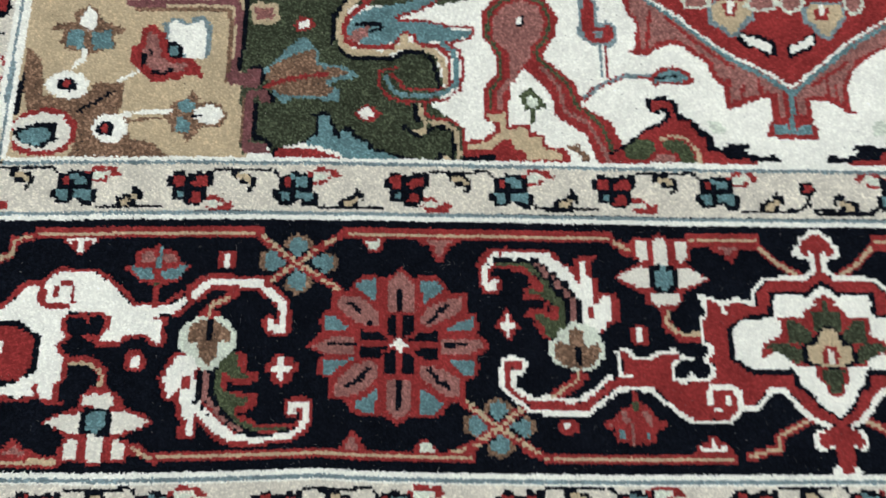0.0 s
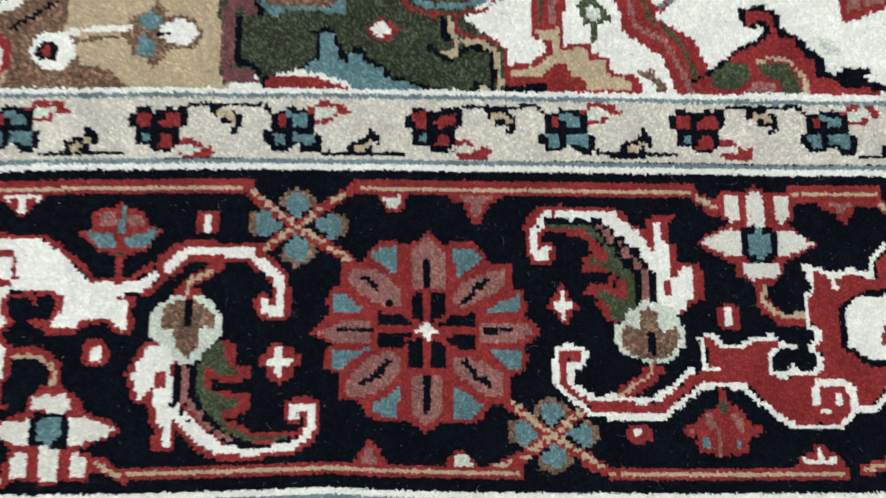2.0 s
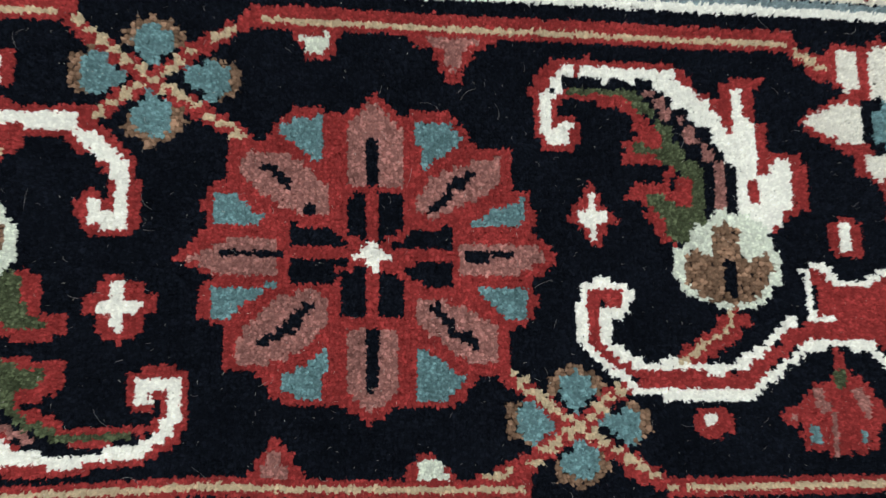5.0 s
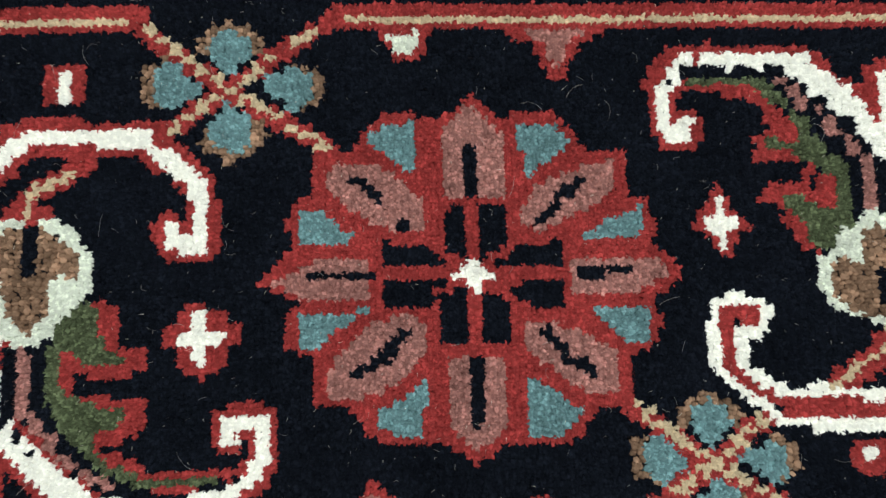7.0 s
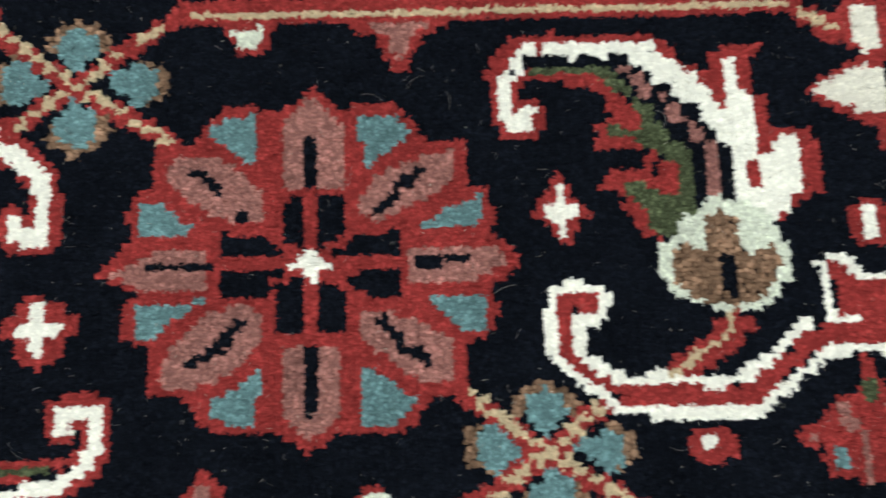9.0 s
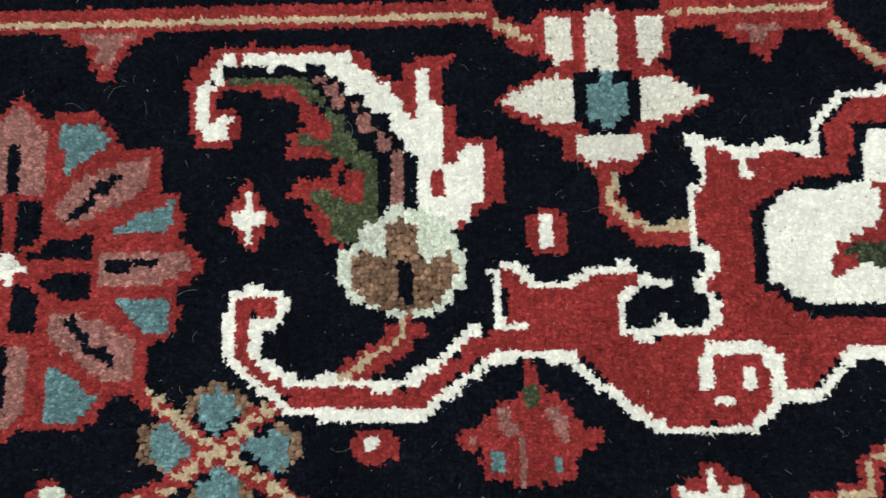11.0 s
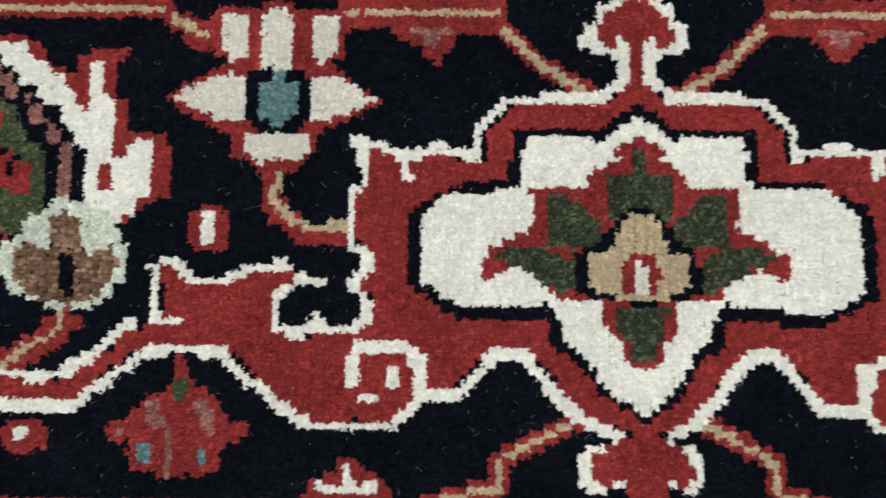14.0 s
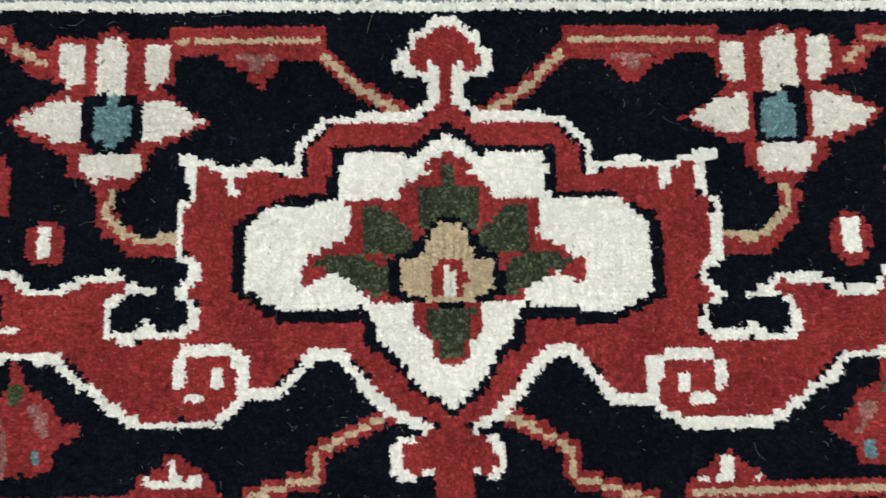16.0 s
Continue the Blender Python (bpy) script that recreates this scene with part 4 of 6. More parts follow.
    line("teal", 1.8, (14.8, 115.2), (19, 111.9), (20, 106.7), (19.9, 98.2), (15.3, 94.2), (1.8, 92.8), (-3.2, 95), (-6.2, 100.6))
    motif("stem_foot", "")
    fill("moss", (4.9, 90.1), (10.1, 89.7), (18.3, 83.4), (21.9, 79.4), (21.7, 66.4), (5, 66.3))
    line("navy", 1.8, (4.5, 89.6), (4.9, 84.8), (6.4, 82.8))
    line("navy", 1.5, (1, 80.5), (3.9, 77.8), (7, 76.9), (9.6, 78.8), (11.7, 81), (18.2, 79.8), (19, 75.3), (18.5, 69.1))
    fill("navy", (12, 66.3), (12.9, 69.9), (19.4, 69.5), (19.3, 66))
    line("tan", 1.5, (6.6, 89.2), (7.2, 84.8), (8.6, 82.6), (8, 78.3), (4.9, 78.9))
    line("tan", 1.6, (8.6, 83), (16.2, 82), (19.9, 78.9), (20.8, 70), (20.3, 66.6))
    fill("tan", (14.5, 69), (18.1, 68.6), (18.1, 66.6), (14.9, 66.6))
    line("crimson", 1.0, (8.6, 89.4), (9, 85.6), (12.1, 83.8), (18.3, 83.4), (22.4, 79.8), (22.9, 74.9), (30.5, 75.4), (33, 77.2))
    motif("knob_vine", "rose and olive vine crowned with a round knob")
    fill("crimson", (30.3, 87.4), (30.1, 95.5), (31.4, 99.1), (35.3, 102.7), (34.7, 110.7), (29.8, 119.4), (29.6, 129.2), (36.2, 136.8), (45, 139.5), (53.7, 137.2), (58.7, 127.3), (58.1, 119.9), (53.1, 112.5), (52.5, 110.1), (64.7, 98.9), (66.3, 90), (76.4, 83.5), (80, 75.6), (81.3, 65.1), (71.1, 66.1), (67.7, 77.7), (59.7, 83.3), (56.7, 85.5), (52.4, 98.2), (45.1, 105.2), (40.5, 98.5), (38.8, 87.1))
    line("olive", 1.3, (32.4, 88.6), (32.6, 96.5), (36.7, 100.8), (36.8, 110.3), (31.5, 119.4), (33, 129.3), (38.3, 134.4), (46, 136.5), (53.1, 133.6), (55.8, 125.7), (54.2, 118.3), (50.1, 112.9), (50.8, 109.1), (61.7, 98.3), (64.2, 90), (72.2, 83.4), (77.2, 70.6))
    fill("rose", (41.1, 98), (40, 105.1), (39.8, 111.8), (34, 118), (34.2, 126.8), (38.7, 132.4), (45.3, 134.5), (51.3, 132.1), (53.6, 125.7), (52, 118.8), (47.5, 113.4), (48.2, 109), (45, 107.1))
    fill("navy", (42.9, 127), (45.5, 127.5), (45.8, 123.6), (43.2, 123))
    fill("white", (43.5, 126.5), (45, 126.5), (44.9, 124), (43.4, 124))
    line("rose", 1.6, (52.3, 105.3), (57.9, 98.3), (59.9, 87.6), (68, 83.1), (72.5, 74.1), (75.3, 67))
    line("rose", 1.8, (36.2, 88.2), (36.4, 95.2), (39.9, 99.9), (42.2, 105.6))
    motif("hanging_flower", "")
    fill("white", (40, 85.3), (41.8, 95.7), (45.5, 104), (49.6, 101), (55.2, 93.6), (56.6, 83.2), (47.2, 82.4))
    fill("olive", (43.4, 93.9), (44.5, 95.3), (46, 95.8), (47.7, 96.7), (49.8, 94.7), (52.2, 92.4), (52.9, 89.4), (50.5, 87.7), (48.4, 87), (45.3, 88.3), (43.7, 90.6))
    fill("mint", (45.5, 92.5), (47.6, 93.9), (49.7, 92.6), (50.4, 90.3), (48.3, 88.8), (46.2, 89.7))
    line("olive", 1.3, (48, 87), (47.8, 82.4))
    motif("corner_spray", "tan and crimson stepped spray")
    fill("crimson", (29.9, 87.4), (39.1, 87.6), (39.5, 81.4), (46.8, 82.4), (47.5, 78.6), (51.6, 77.9), (52, 73.4), (59.2, 72.6), (61.4, 67.5), (59.9, 66.6), (21.7, 66.2), (21.9, 74.4), (28.4, 75.4), (34.7, 80), (33.1, 82.9), (29.6, 84))
    fill("tan", (31.1, 85.9), (38, 86.6), (38.2, 80), (45.1, 80.8), (46.2, 77), (50.5, 76.6), (50.9, 72.5), (57.4, 70.8), (58.9, 67.3), (45.6, 67.6), (44.7, 71.1), (41.1, 72.4), (39.7, 76), (36.7, 76), (32.5, 72.3), (23.9, 71.8), (23.9, 73.6), (30.9, 75), (35.5, 78.4), (35.6, 82.9), (31.9, 83.6))
    fill("navy", (22.2, 69.5), (34.4, 69.7), (34.4, 66.8), (22.2, 66.7))
    fill("brown", (60.4, 73.5), (63.4, 74.5), (65.3, 72.3), (68.1, 70.1), (68.3, 67.4), (65.9, 67.6), (63.6, 70.9), (60.8, 71.8))
    motif("bent_leaf", "")
    fill("slate", (66.8, 136.2), (73.3, 136.3), (74.8, 132.1), (73.8, 125.6), (78.2, 126.2), (81.3, 124), (81.2, 117.4), (78.5, 114.9), (72.5, 115.3), (69.6, 117.2), (66.3, 119.5), (66.7, 127.4))
    fill("crimson", (68.9, 136.2), (72, 136.3), (73.1, 132), (72.6, 123.8), (75.1, 123.1), (78.1, 124.7), (80.3, 122.7), (79.8, 118.3), (76.9, 116.3), (72.1, 116.2), (69, 118.9), (67.9, 125))
    fill("slate", (72.4, 121.6), (75.9, 121.2), (75.3, 119.2), (72.7, 118.7))
    line("slate", 1.2, (74.6, 115.3), (74.6, 101.8))
    line("crimson", 1.0, (76.8, 114.8), (76.4, 102.3))
    motif("white_leaf", "")
    line("crimson", 2.0, (66.5, 92.3), (73.6, 98.5), (81.9, 102), (92.6, 102.6))
    line("slate", 1.2, (67.4, 93.3), (74.5, 99), (83.6, 102.5), (92.6, 102.6))
    fill("crimson", (92.1, 101.2), (95, 105.5), (101.6, 107), (106.8, 105.2), (109.9, 100), (103, 99), (94.4, 98.8))
    fill("teal", (93.6, 101.7), (97.1, 104.6), (103.5, 105.2), (107.5, 101.4), (100.9, 99.9), (94.5, 99.8))
    line("navy", 1.0, (94.7, 101.7), (102.9, 103.2))
    motif("hook_leaf", "crimson hooked leaf edged in black")
    fill("navy", (89.7, 92.9), (96.6, 94.6), (101.3, 92.4), (102.3, 87.3), (104.2, 85), (108, 84.6), (109.7, 80.9), (113.3, 78.7), (114.2, 74.8), (116.3, 73.3), (119.6, 74.9), (127, 75.2), (127.3, 72.7), (125.2, 72.7), (126.5, 71.2), (130.6, 70.3), (136.3, 70.8), (138, 67.9), (108.4, 67.1), (80.4, 66.8), (74.5, 71), (78.8, 72.9), (84.3, 76.8), (87.6, 79.7), (89.8, 81.4), (95.3, 83.7), (97.6, 86.1), (96.1, 88.1), (90.9, 87.1))
    fill("crimson", (91.7, 91.8), (98.1, 92.6), (100.1, 90.7), (100.7, 86.1), (101.6, 83.8), (105.8, 83.9), (106, 81.6), (108.5, 78.6), (111.1, 77.8), (111.4, 72.6), (116.1, 71.9), (117.9, 69.3), (127.7, 68.5), (129.2, 67.4), (79.4, 66.8), (75.5, 69.9), (79.4, 72.2), (85.2, 76.1), (88.7, 79.8), (94, 81.4), (97.8, 83.8), (99.4, 87.2), (96.8, 89.5), (92.5, 87.8))
    fill("olive", (79.8, 72.4), (86.3, 76.5), (92.1, 75.7), (91.8, 71.7), (87.8, 68.3), (82, 68.9))
    line("tan", 0.9, (94.7, 76.6), (99, 78.1), (104.1, 77), (105.9, 74.1), (108, 71.4), (108, 67.6))
    fill("olive", (95, 75.3), (98.9, 76.7), (103.4, 75.8), (105.2, 73.2), (106.7, 67.6), (101.1, 67.1), (100.4, 70.9), (95.4, 73))
    fill("rose", (92, 69.9), (98.7, 69.9), (99.7, 67.1), (91, 67))
    motif("field_stain", "faint grey-green patch in the white ground")
    fill("mint", (111.7, 83.9), (116, 84.7), (119.1, 81.5), (117.9, 78.7), (114.2, 79.2), (113.2, 81.9))
    motif("field_patch", "")
    fill("navy", (153.1, 66), (163.3, 71.1), (170.7, 71.2), (172.4, 68.5), (177.7, 71.2), (194.5, 79.2), (191.9, 65.1), (151.9, 64.7))
    fill("crimson", (164.8, 67.1), (175.5, 68.1), (193.1, 71.4), (191.9, 65.1), (162.4, 64.8))
    line("teal", 1.2, (177.5, 99.6), (190, 102.7))
    line("crimson", 1.0, (177.7, 100.1), (185.5, 102.1), (189.6, 100.3), (182.6, 97.8), (177.7, 100.1))


def draw_medallion():
    motif("medallion_skirt", "rose and crimson stepped medallion skirt")
    fill("crimson", (82.7, 150.4), (84, 136.3), (85.3, 130.6), (88.8, 125.1), (88, 114.3), (84.5, 113.3), (88.6, 110.9), (93, 111.7), (96.4, 114.7), (103.1, 116.7), (107.2, 114.4), (111.4, 110.8), (114.2, 108.9), (115.8, 103.6), (118.6, 99.4), (120.4, 98.5), (119.6, 89.3), (123.2, 89.6), (129.4, 92), (133.9, 93.9), (137.4, 94.5), (136.5, 84.2), (134.9, 83), (134.3, 78), (142.3, 77.2), (152.6, 77.3), (153.7, 81.9), (151.6, 83.7), (151.9, 93.5), (159.3, 92.6), (165.1, 88.5), (168.9, 88.3), (166.6, 90.2), (167.4, 99.6), (170.3, 105.6), (175, 110.6), (184.1, 115.6), (201.1, 122.1), (206.7, 152.9))
    fill("rose", (86.1, 150.5), (87, 130.1), (90.4, 125.7), (89.7, 113.8), (93.2, 114.4), (96.9, 117.1), (103.5, 119), (108.4, 116.1), (112.4, 112.7), (116.8, 108.9), (117.9, 103.2), (121.8, 99.9), (122.3, 92.4), (129.8, 94.8), (136.4, 96.8), (140.1, 95.9), (139.7, 86.3), (141.9, 86.4), (142.4, 96.9), (145.3, 99.3), (147.5, 97), (146.9, 86.4), (149.6, 87.6), (150.7, 95.6), (160.1, 95.2), (164.2, 91.1), (165.3, 99.6), (168.5, 106.3), (173.9, 112.2), (201.8, 125.8), (206.7, 152.9))
    line("crimson", 1.3, (122, 101.3), (121.2, 90.7))
    line("crimson", 1.3, (127.3, 99), (126, 92))
    line("crimson", 1.3, (100.8, 127.8), (110.8, 118.1), (124.7, 106.6))
    line("crimson", 1.3, (133.7, 101.5), (134, 94.9))
    line("crimson", 1.3, (159.6, 101.9), (159, 93.3))
    line("crimson", 1.3, (162.5, 99.5), (162.6, 92))
    line("crimson", 1.3, (94.4, 130.2), (92.2, 113.4))
    line("crimson", 1.3, (153.8, 99.4), (168.2, 109.2))
    line("teal", 1.7, (145.6, 96.9), (143.9, 81.1))
    fill("teal", (137.2, 83.3), (141.5, 83.3), (142.2, 81.1), (146.2, 81.1), (147.3, 83), (151.5, 83), (151.2, 78.9), (137.3, 78.7))
    motif("medallion", "crimson medallion edged in white and blue")
    fill("crimson", (76.1, 150.3), (97.1, 135.8), (107.2, 126.7), (117.2, 117.2), (126.2, 110.5), (136.3, 105.1), (142.2, 100.9), (145.6, 98.8), (149.4, 101.3), (157.1, 107.1), (169.5, 117.6), (179.3, 123.7), (204.1, 138.6), (206.7, 152.9))
    line("teal", 1.7, (76.1, 150.3), (93.8, 135.2), (105.1, 126.9), (115.1, 117.7), (125, 109.5), (135.1, 103.7), (142, 99), (145.4, 95.5), (149.5, 99.1), (156.8, 105.2), (169.1, 115.1), (178.9, 121.4), (203.5, 135.2))
    line("white", 1.1, (77.4, 150.3), (95.7, 135.3), (107.2, 126.7), (117.2, 117.2), (126.2, 110.8), (136.4, 105.4), (142.3, 101.2), (145.6, 98.8), (149.4, 101.5), (157.1, 107.4), (169.5, 117.6), (179.3, 123.9), (204.1, 138.3))
    motif("medallion_crescent", "")
    fill("navy", (126.7, 122.8), (131.8, 121.4), (137.2, 120.7), (141.6, 118.1), (142.4, 112.5), (138.2, 111.4), (135.3, 114.6), (130, 115.7), (126.9, 118.8))
    fill("white", (128.7, 121.3), (135.9, 119.2), (140.2, 117.3), (140.3, 112.9), (136.4, 114.6), (131.2, 116.7))
    motif("medallion_crescent", "")
    fill("navy", (158.4, 122.8), (158.4, 117.6), (154, 114.1), (149.9, 113.1), (147.7, 109.9), (145.6, 111.8), (145.5, 116.2), (149.9, 117.7), (155.1, 121))
    fill("white", (157, 121.6), (157.1, 117.9), (152.8, 115.1), (147.1, 113), (147.3, 116.2), (150.9, 117.5))
    motif("medallion_blossom", "cream blossom edged in blue grey")
    fill("slate", (117.3, 133.7), (121.3, 136.3), (134.9, 136.5), (135.5, 128.4), (131.3, 125.1), (127.8, 120.6), (124.6, 119.8), (121.1, 123.4), (117.4, 125.6))
    fill("tan", (118.9, 133.7), (121.3, 135.8), (133.7, 136), (133.9, 129.9), (129.9, 126.3), (127, 121.8), (125.2, 121.3), (122.6, 125), (119.1, 127.1))
    fill("crimson", (122.8, 135), (129.2, 135.1), (127.9, 129.6), (124.5, 129))
    fill("white", (124.9, 136.3), (128, 136.4), (126.9, 130.3), (124.9, 130.8))
    motif("medallion_blossom", "")
    fill("slate", (154.3, 132.8), (159, 135.9), (170.1, 136.1), (171.5, 129.1), (167.9, 124.5), (163.4, 119.2), (159.9, 120.4), (156.7, 124.8), (154.2, 126.8))
    fill("tan", (155.9, 132.8), (158.9, 135.2), (169.6, 135.4), (170.1, 129.8), (166.8, 125.7), (163.2, 120.9), (160.7, 121.9), (158.3, 126.3), (155.7, 128.3))
    fill("crimson", (158.5, 132.9), (165.5, 133.8), (163.6, 128.2), (159.4, 128.1))
    fill("white", (161.1, 135), (163.5, 135), (163.1, 129.4), (160.8, 130.1))
    motif("medallion_vine", "")
    fill("mint", (107, 140.6), (120.1, 140.8), (118.7, 133.7), (114.3, 131.8), (107.8, 132.7))
    fill("rose", (108.8, 139.2), (118.2, 139.4), (117.2, 134.3), (114.1, 133.1), (109.4, 133.7))
    motif("medallion_vine", "")
    fill("mint", (135.8, 141.1), (145.4, 141.3), (144.3, 132.4), (136.2, 130.7), (131.2, 133.4))
    fill("rose", (136.6, 139.5), (143.5, 139.6), (142.7, 133.4), (136.8, 132.2), (133.3, 134.1))
    motif("medallion_vine", "")
    fill("mint", (145.9, 141.3), (156.6, 141.5), (155, 132.8), (148.2, 129.9), (145.3, 133.1))
    fill("rose", (147.1, 139.6), (154.8, 139.8), (153.7, 133.7), (148.8, 131.7), (146.7, 133.9))
    motif("medallion_vine", "")
    fill("mint", (171, 141.8), (179.8, 142), (178.2, 132), (174.1, 129.9), (170.8, 133.1))
    fill("rose", (172, 140), (178.3, 140.1), (177.2, 133.1), (174.3, 131.6), (171.9, 133.9))


def draw_leaf():
    motif("leaf_scroll", "curling white and green leaf edged in red")
    fill("crimson", (27.6, 17.8), (26, 20), (25.9, 26), (26.4, 29), (28.1, 32.2), (31.2, 34.1), (36, 34.5), (42.2, 34.1), (51.1, 33.5), (54.6, 31.8), (55.5, 29.4), (59.1, 27.5), (59.8, 27), (59.9, 29.7), (62.5, 32), (68.2, 31.6), (68.2, 30.4), (66, 29.5), (66.2, 24.1), (68.2, 23.1), (67.9, 18), (70.3, 18.6), (74.2, 18.9), (74.7, 14.5), (74.5, 8.4), (71.1, 7.2), (69.4, 5.1), (66, 3.5), (62.7, 6.2), (62.6, 14.9), (57.4, 22.1), (51.2, 29.6), (42.4, 30.8), (32.6, 31.1), (29.2, 28), (29.5, 23.9), (32.1, 24.3), (35, 22.4), (34.9, 19.1), (33.1, 17.1))
    fill("white", (31.2, 32.8), (40.1, 33), (52, 32.3), (52.5, 30.5), (55.6, 28.7), (48.1, 30.4), (43.3, 30.2), (42.4, 30.8), (39.7, 30.3), (37, 31.3), (33.1, 30.9), (32.7, 30), (31.4, 29.1), (30.1, 28.7), (29.9, 27.4), (29.4, 24.8), (29.7, 22.5), (30.9, 21.6), (31.3, 22.5), (32.3, 23.6), (33.2, 21.5), (33.6, 19.7), (32.8, 18.2), (28, 18.6), (27.4, 21.3), (27.5, 28.5), (28.7, 29.4), (30.9, 31.2))
    fill("white", (48, 32.4), (52, 32.3), (52.5, 30.5), (55.6, 28.7), (58, 27.1), (58.4, 25.7), (60.1, 24.7), (60.1, 23.4), (59.8, 22.5), (61.3, 21.8), (62.2, 22.4), (62.4, 24.7), (61.9, 29.7), (63.7, 29.9), (63.9, 25.1), (65.8, 23.6), (66, 14.8), (67, 13.7), (68.4, 14.7), (68.4, 16), (70.3, 17.7), (72.5, 17.9), (72.2, 8.9), (70.3, 8.4), (69.8, 6), (66.9, 3.9), (62.7, 4), (61.6, 7.9), (61.8, 14.9), (59.1, 18.5), (56.5, 21.7), (53, 24.1), (50.4, 26.9), (48.1, 28.8))
    fill("navy", (23.5, 15), (33.6, 15), (33.6, 24), (30.8, 27), (23.5, 27))
    line("crimson", 4.4, (33.2, 22.1), (32.2, 19.8), (29.8, 19.8), (29, 22.8), (29.1, 26.7), (31, 30), (32.7, 31.6))
    fill("navy", (31, 24.9), (32.6, 26.2), (36.3, 25.7), (36.1, 23.1), (33.9, 23.5), (32.2, 24.1), (31.1, 23.2))
    line("white", 2.1, (32.5, 22.2), (31.7, 20.1), (30, 20.1), (29.1, 22.8), (29.3, 26.7), (31.2, 29.8), (32.9, 31.6))
    fill("crimson", (64.3, 13.7), (66.4, 13.9), (66.5, 9.9), (64.2, 9.6))
    fill("navy", (32.6, 30.9), (37, 31.3), (39.7, 30.2), (42.4, 30.8), (43.3, 30.1), (48.1, 30.6), (48.4, 29), (50, 29), (49.5, 27.8), (51.2, 27.4), (51.4, 25.7), (54.2, 25.5), (53.7, 23.9), (55.6, 23.1), (57.5, 22.8), (57.9, 19.2), (60, 18.3), (60.3, 16.5), (61.9, 15.8), (62.4, 14), (62.3, 7.7), (55.9, 7.4), (55.8, 15.1), (53.1, 19.1), (51.3, 22.8), (48.6, 25.1), (46.8, 27.4), (43.3, 29.4), (39.8, 29.2), (34.5, 29.2), (31, 28.4), (29.7, 26.8), (29.6, 28), (31.4, 29.1))
    motif("leaf_rib", "")
    fill("rose", (45.5, 28.9), (47.7, 28.9), (47.9, 27.6), (46, 27.7))
    fill("rose", (48.1, 27.5), (49.6, 27.6), (49.8, 26.1), (48.4, 26.1))
    fill("rose", (49.1, 25.6), (50.5, 26), (51.2, 24.3), (49.4, 24.1))
    fill("rose", (51.5, 24.2), (53.2, 24.3), (53.3, 22.9), (51.8, 22.9))
    fill("rose", (53.4, 22.4), (55.3, 22.6), (55.6, 19.8), (53.5, 19.8))
    fill("rose", (55.6, 19.1), (57.4, 19.5), (57.7, 16.7), (55.8, 16.8))
    fill("rose", (57.8, 16.3), (59.6, 16.6), (60, 12.3), (60.6, 9.2), (58.2, 8.8))
    motif("leaf_blade", "olive green leaf blade with crimson edge")
    fill("crimson", (54.2, 11.5), (54.8, 5.4), (50.7, 2), (47.5, 3.4), (45.4, 7.3), (45.7, 9), (44, 10.4), (41.9, 8.9), (42.6, 11.3), (44.7, 12.7), (48.1, 12.9), (50.3, 11.5))
    fill("crimson", (31.5, 28), (41.6, 28.3), (42.9, 27.1), (44.7, 25.2), (46.9, 23.5), (49.2, 21.7), (50.1, 19.5), (48.8, 19), (45.8, 19.4), (44, 19.7), (44.4, 20.9), (45.8, 21.1), (44.1, 22), (43.5, 23.6), (44.3, 24.1), (42.1, 24.9), (42.5, 26), (39.9, 26.3), (31.5, 26.7))
    fill("crimson", (41.9, 19.4), (44, 19.9), (49.2, 19.2), (51, 16.1), (48.9, 15.3), (42.2, 15.4), (41.8, 16.8), (43.2, 18.1))
    fill("navy", (34.6, 26.3), (40.8, 26), (41.9, 24.4), (43.1, 22.6), (43.6, 20.3), (36.6, 20.1))
    fill("olive", (46.1, 9.7), (48.4, 6.8), (49.4, 3.8), (50.7, 2.2), (53.3, 2), (54.5, 2.8), (56.1, 5.4), (55.6, 12.3), (54.2, 10.6), (53, 8.7), (49.5, 10), (46.1, 11.2))
    fill("olive", (32.9, 29.2), (39.8, 29.3), (43.3, 29.2), (47.3, 26.6), (48.2, 24.8), (48.9, 23.5), (51.3, 22.1), (51.5, 19.6), (52.9, 19), (53.3, 16.9), (55.4, 16.5), (56, 11.5), (56.4, 5.5), (54.2, 5.5), (53.7, 12.5), (51.5, 14.7), (49.3, 16), (48.8, 17), (44.5, 17.9), (44, 19.3), (48.8, 19.2), (49.5, 20.6), (47.4, 23.8), (44.3, 25.7), (42.5, 27.6), (41.6, 28.3), (33.2, 28.3))
    fill("crimson", (49.1, 15), (51, 15.5), (51.7, 13.6), (53.4, 14.1), (54.3, 11.6), (54.2, 8.1), (51.6, 8.5), (49.7, 9.8), (47.7, 10.9), (44.3, 10.1), (41.8, 9.2), (42.6, 10.9), (44.2, 12.4), (46.5, 13), (49.1, 13.1))
    fill("navy", (49.9, 14), (51.1, 14), (51.5, 11.8), (49.3, 11.2))
    motif("leaf_base", "pale mint palmette base with brown heart")
    fill("mint", (56.3, 6.4), (57.6, 7.4), (58.1, 9.2), (59.4, 8.6), (60, 7), (62.4, 7.6), (65.8, 6.5), (68, 2.6), (68.8, 1.3), (69.3, -0.8), (68.7, -4), (67.3, -5), (66.1, -7.3), (62.8, -8.7), (59.5, -9.6), (57, -8.2), (53.6, -6.9), (51, -4.7), (49.9, -1.8), (49.9, 1.2), (52.4, 2.4), (54, 5))
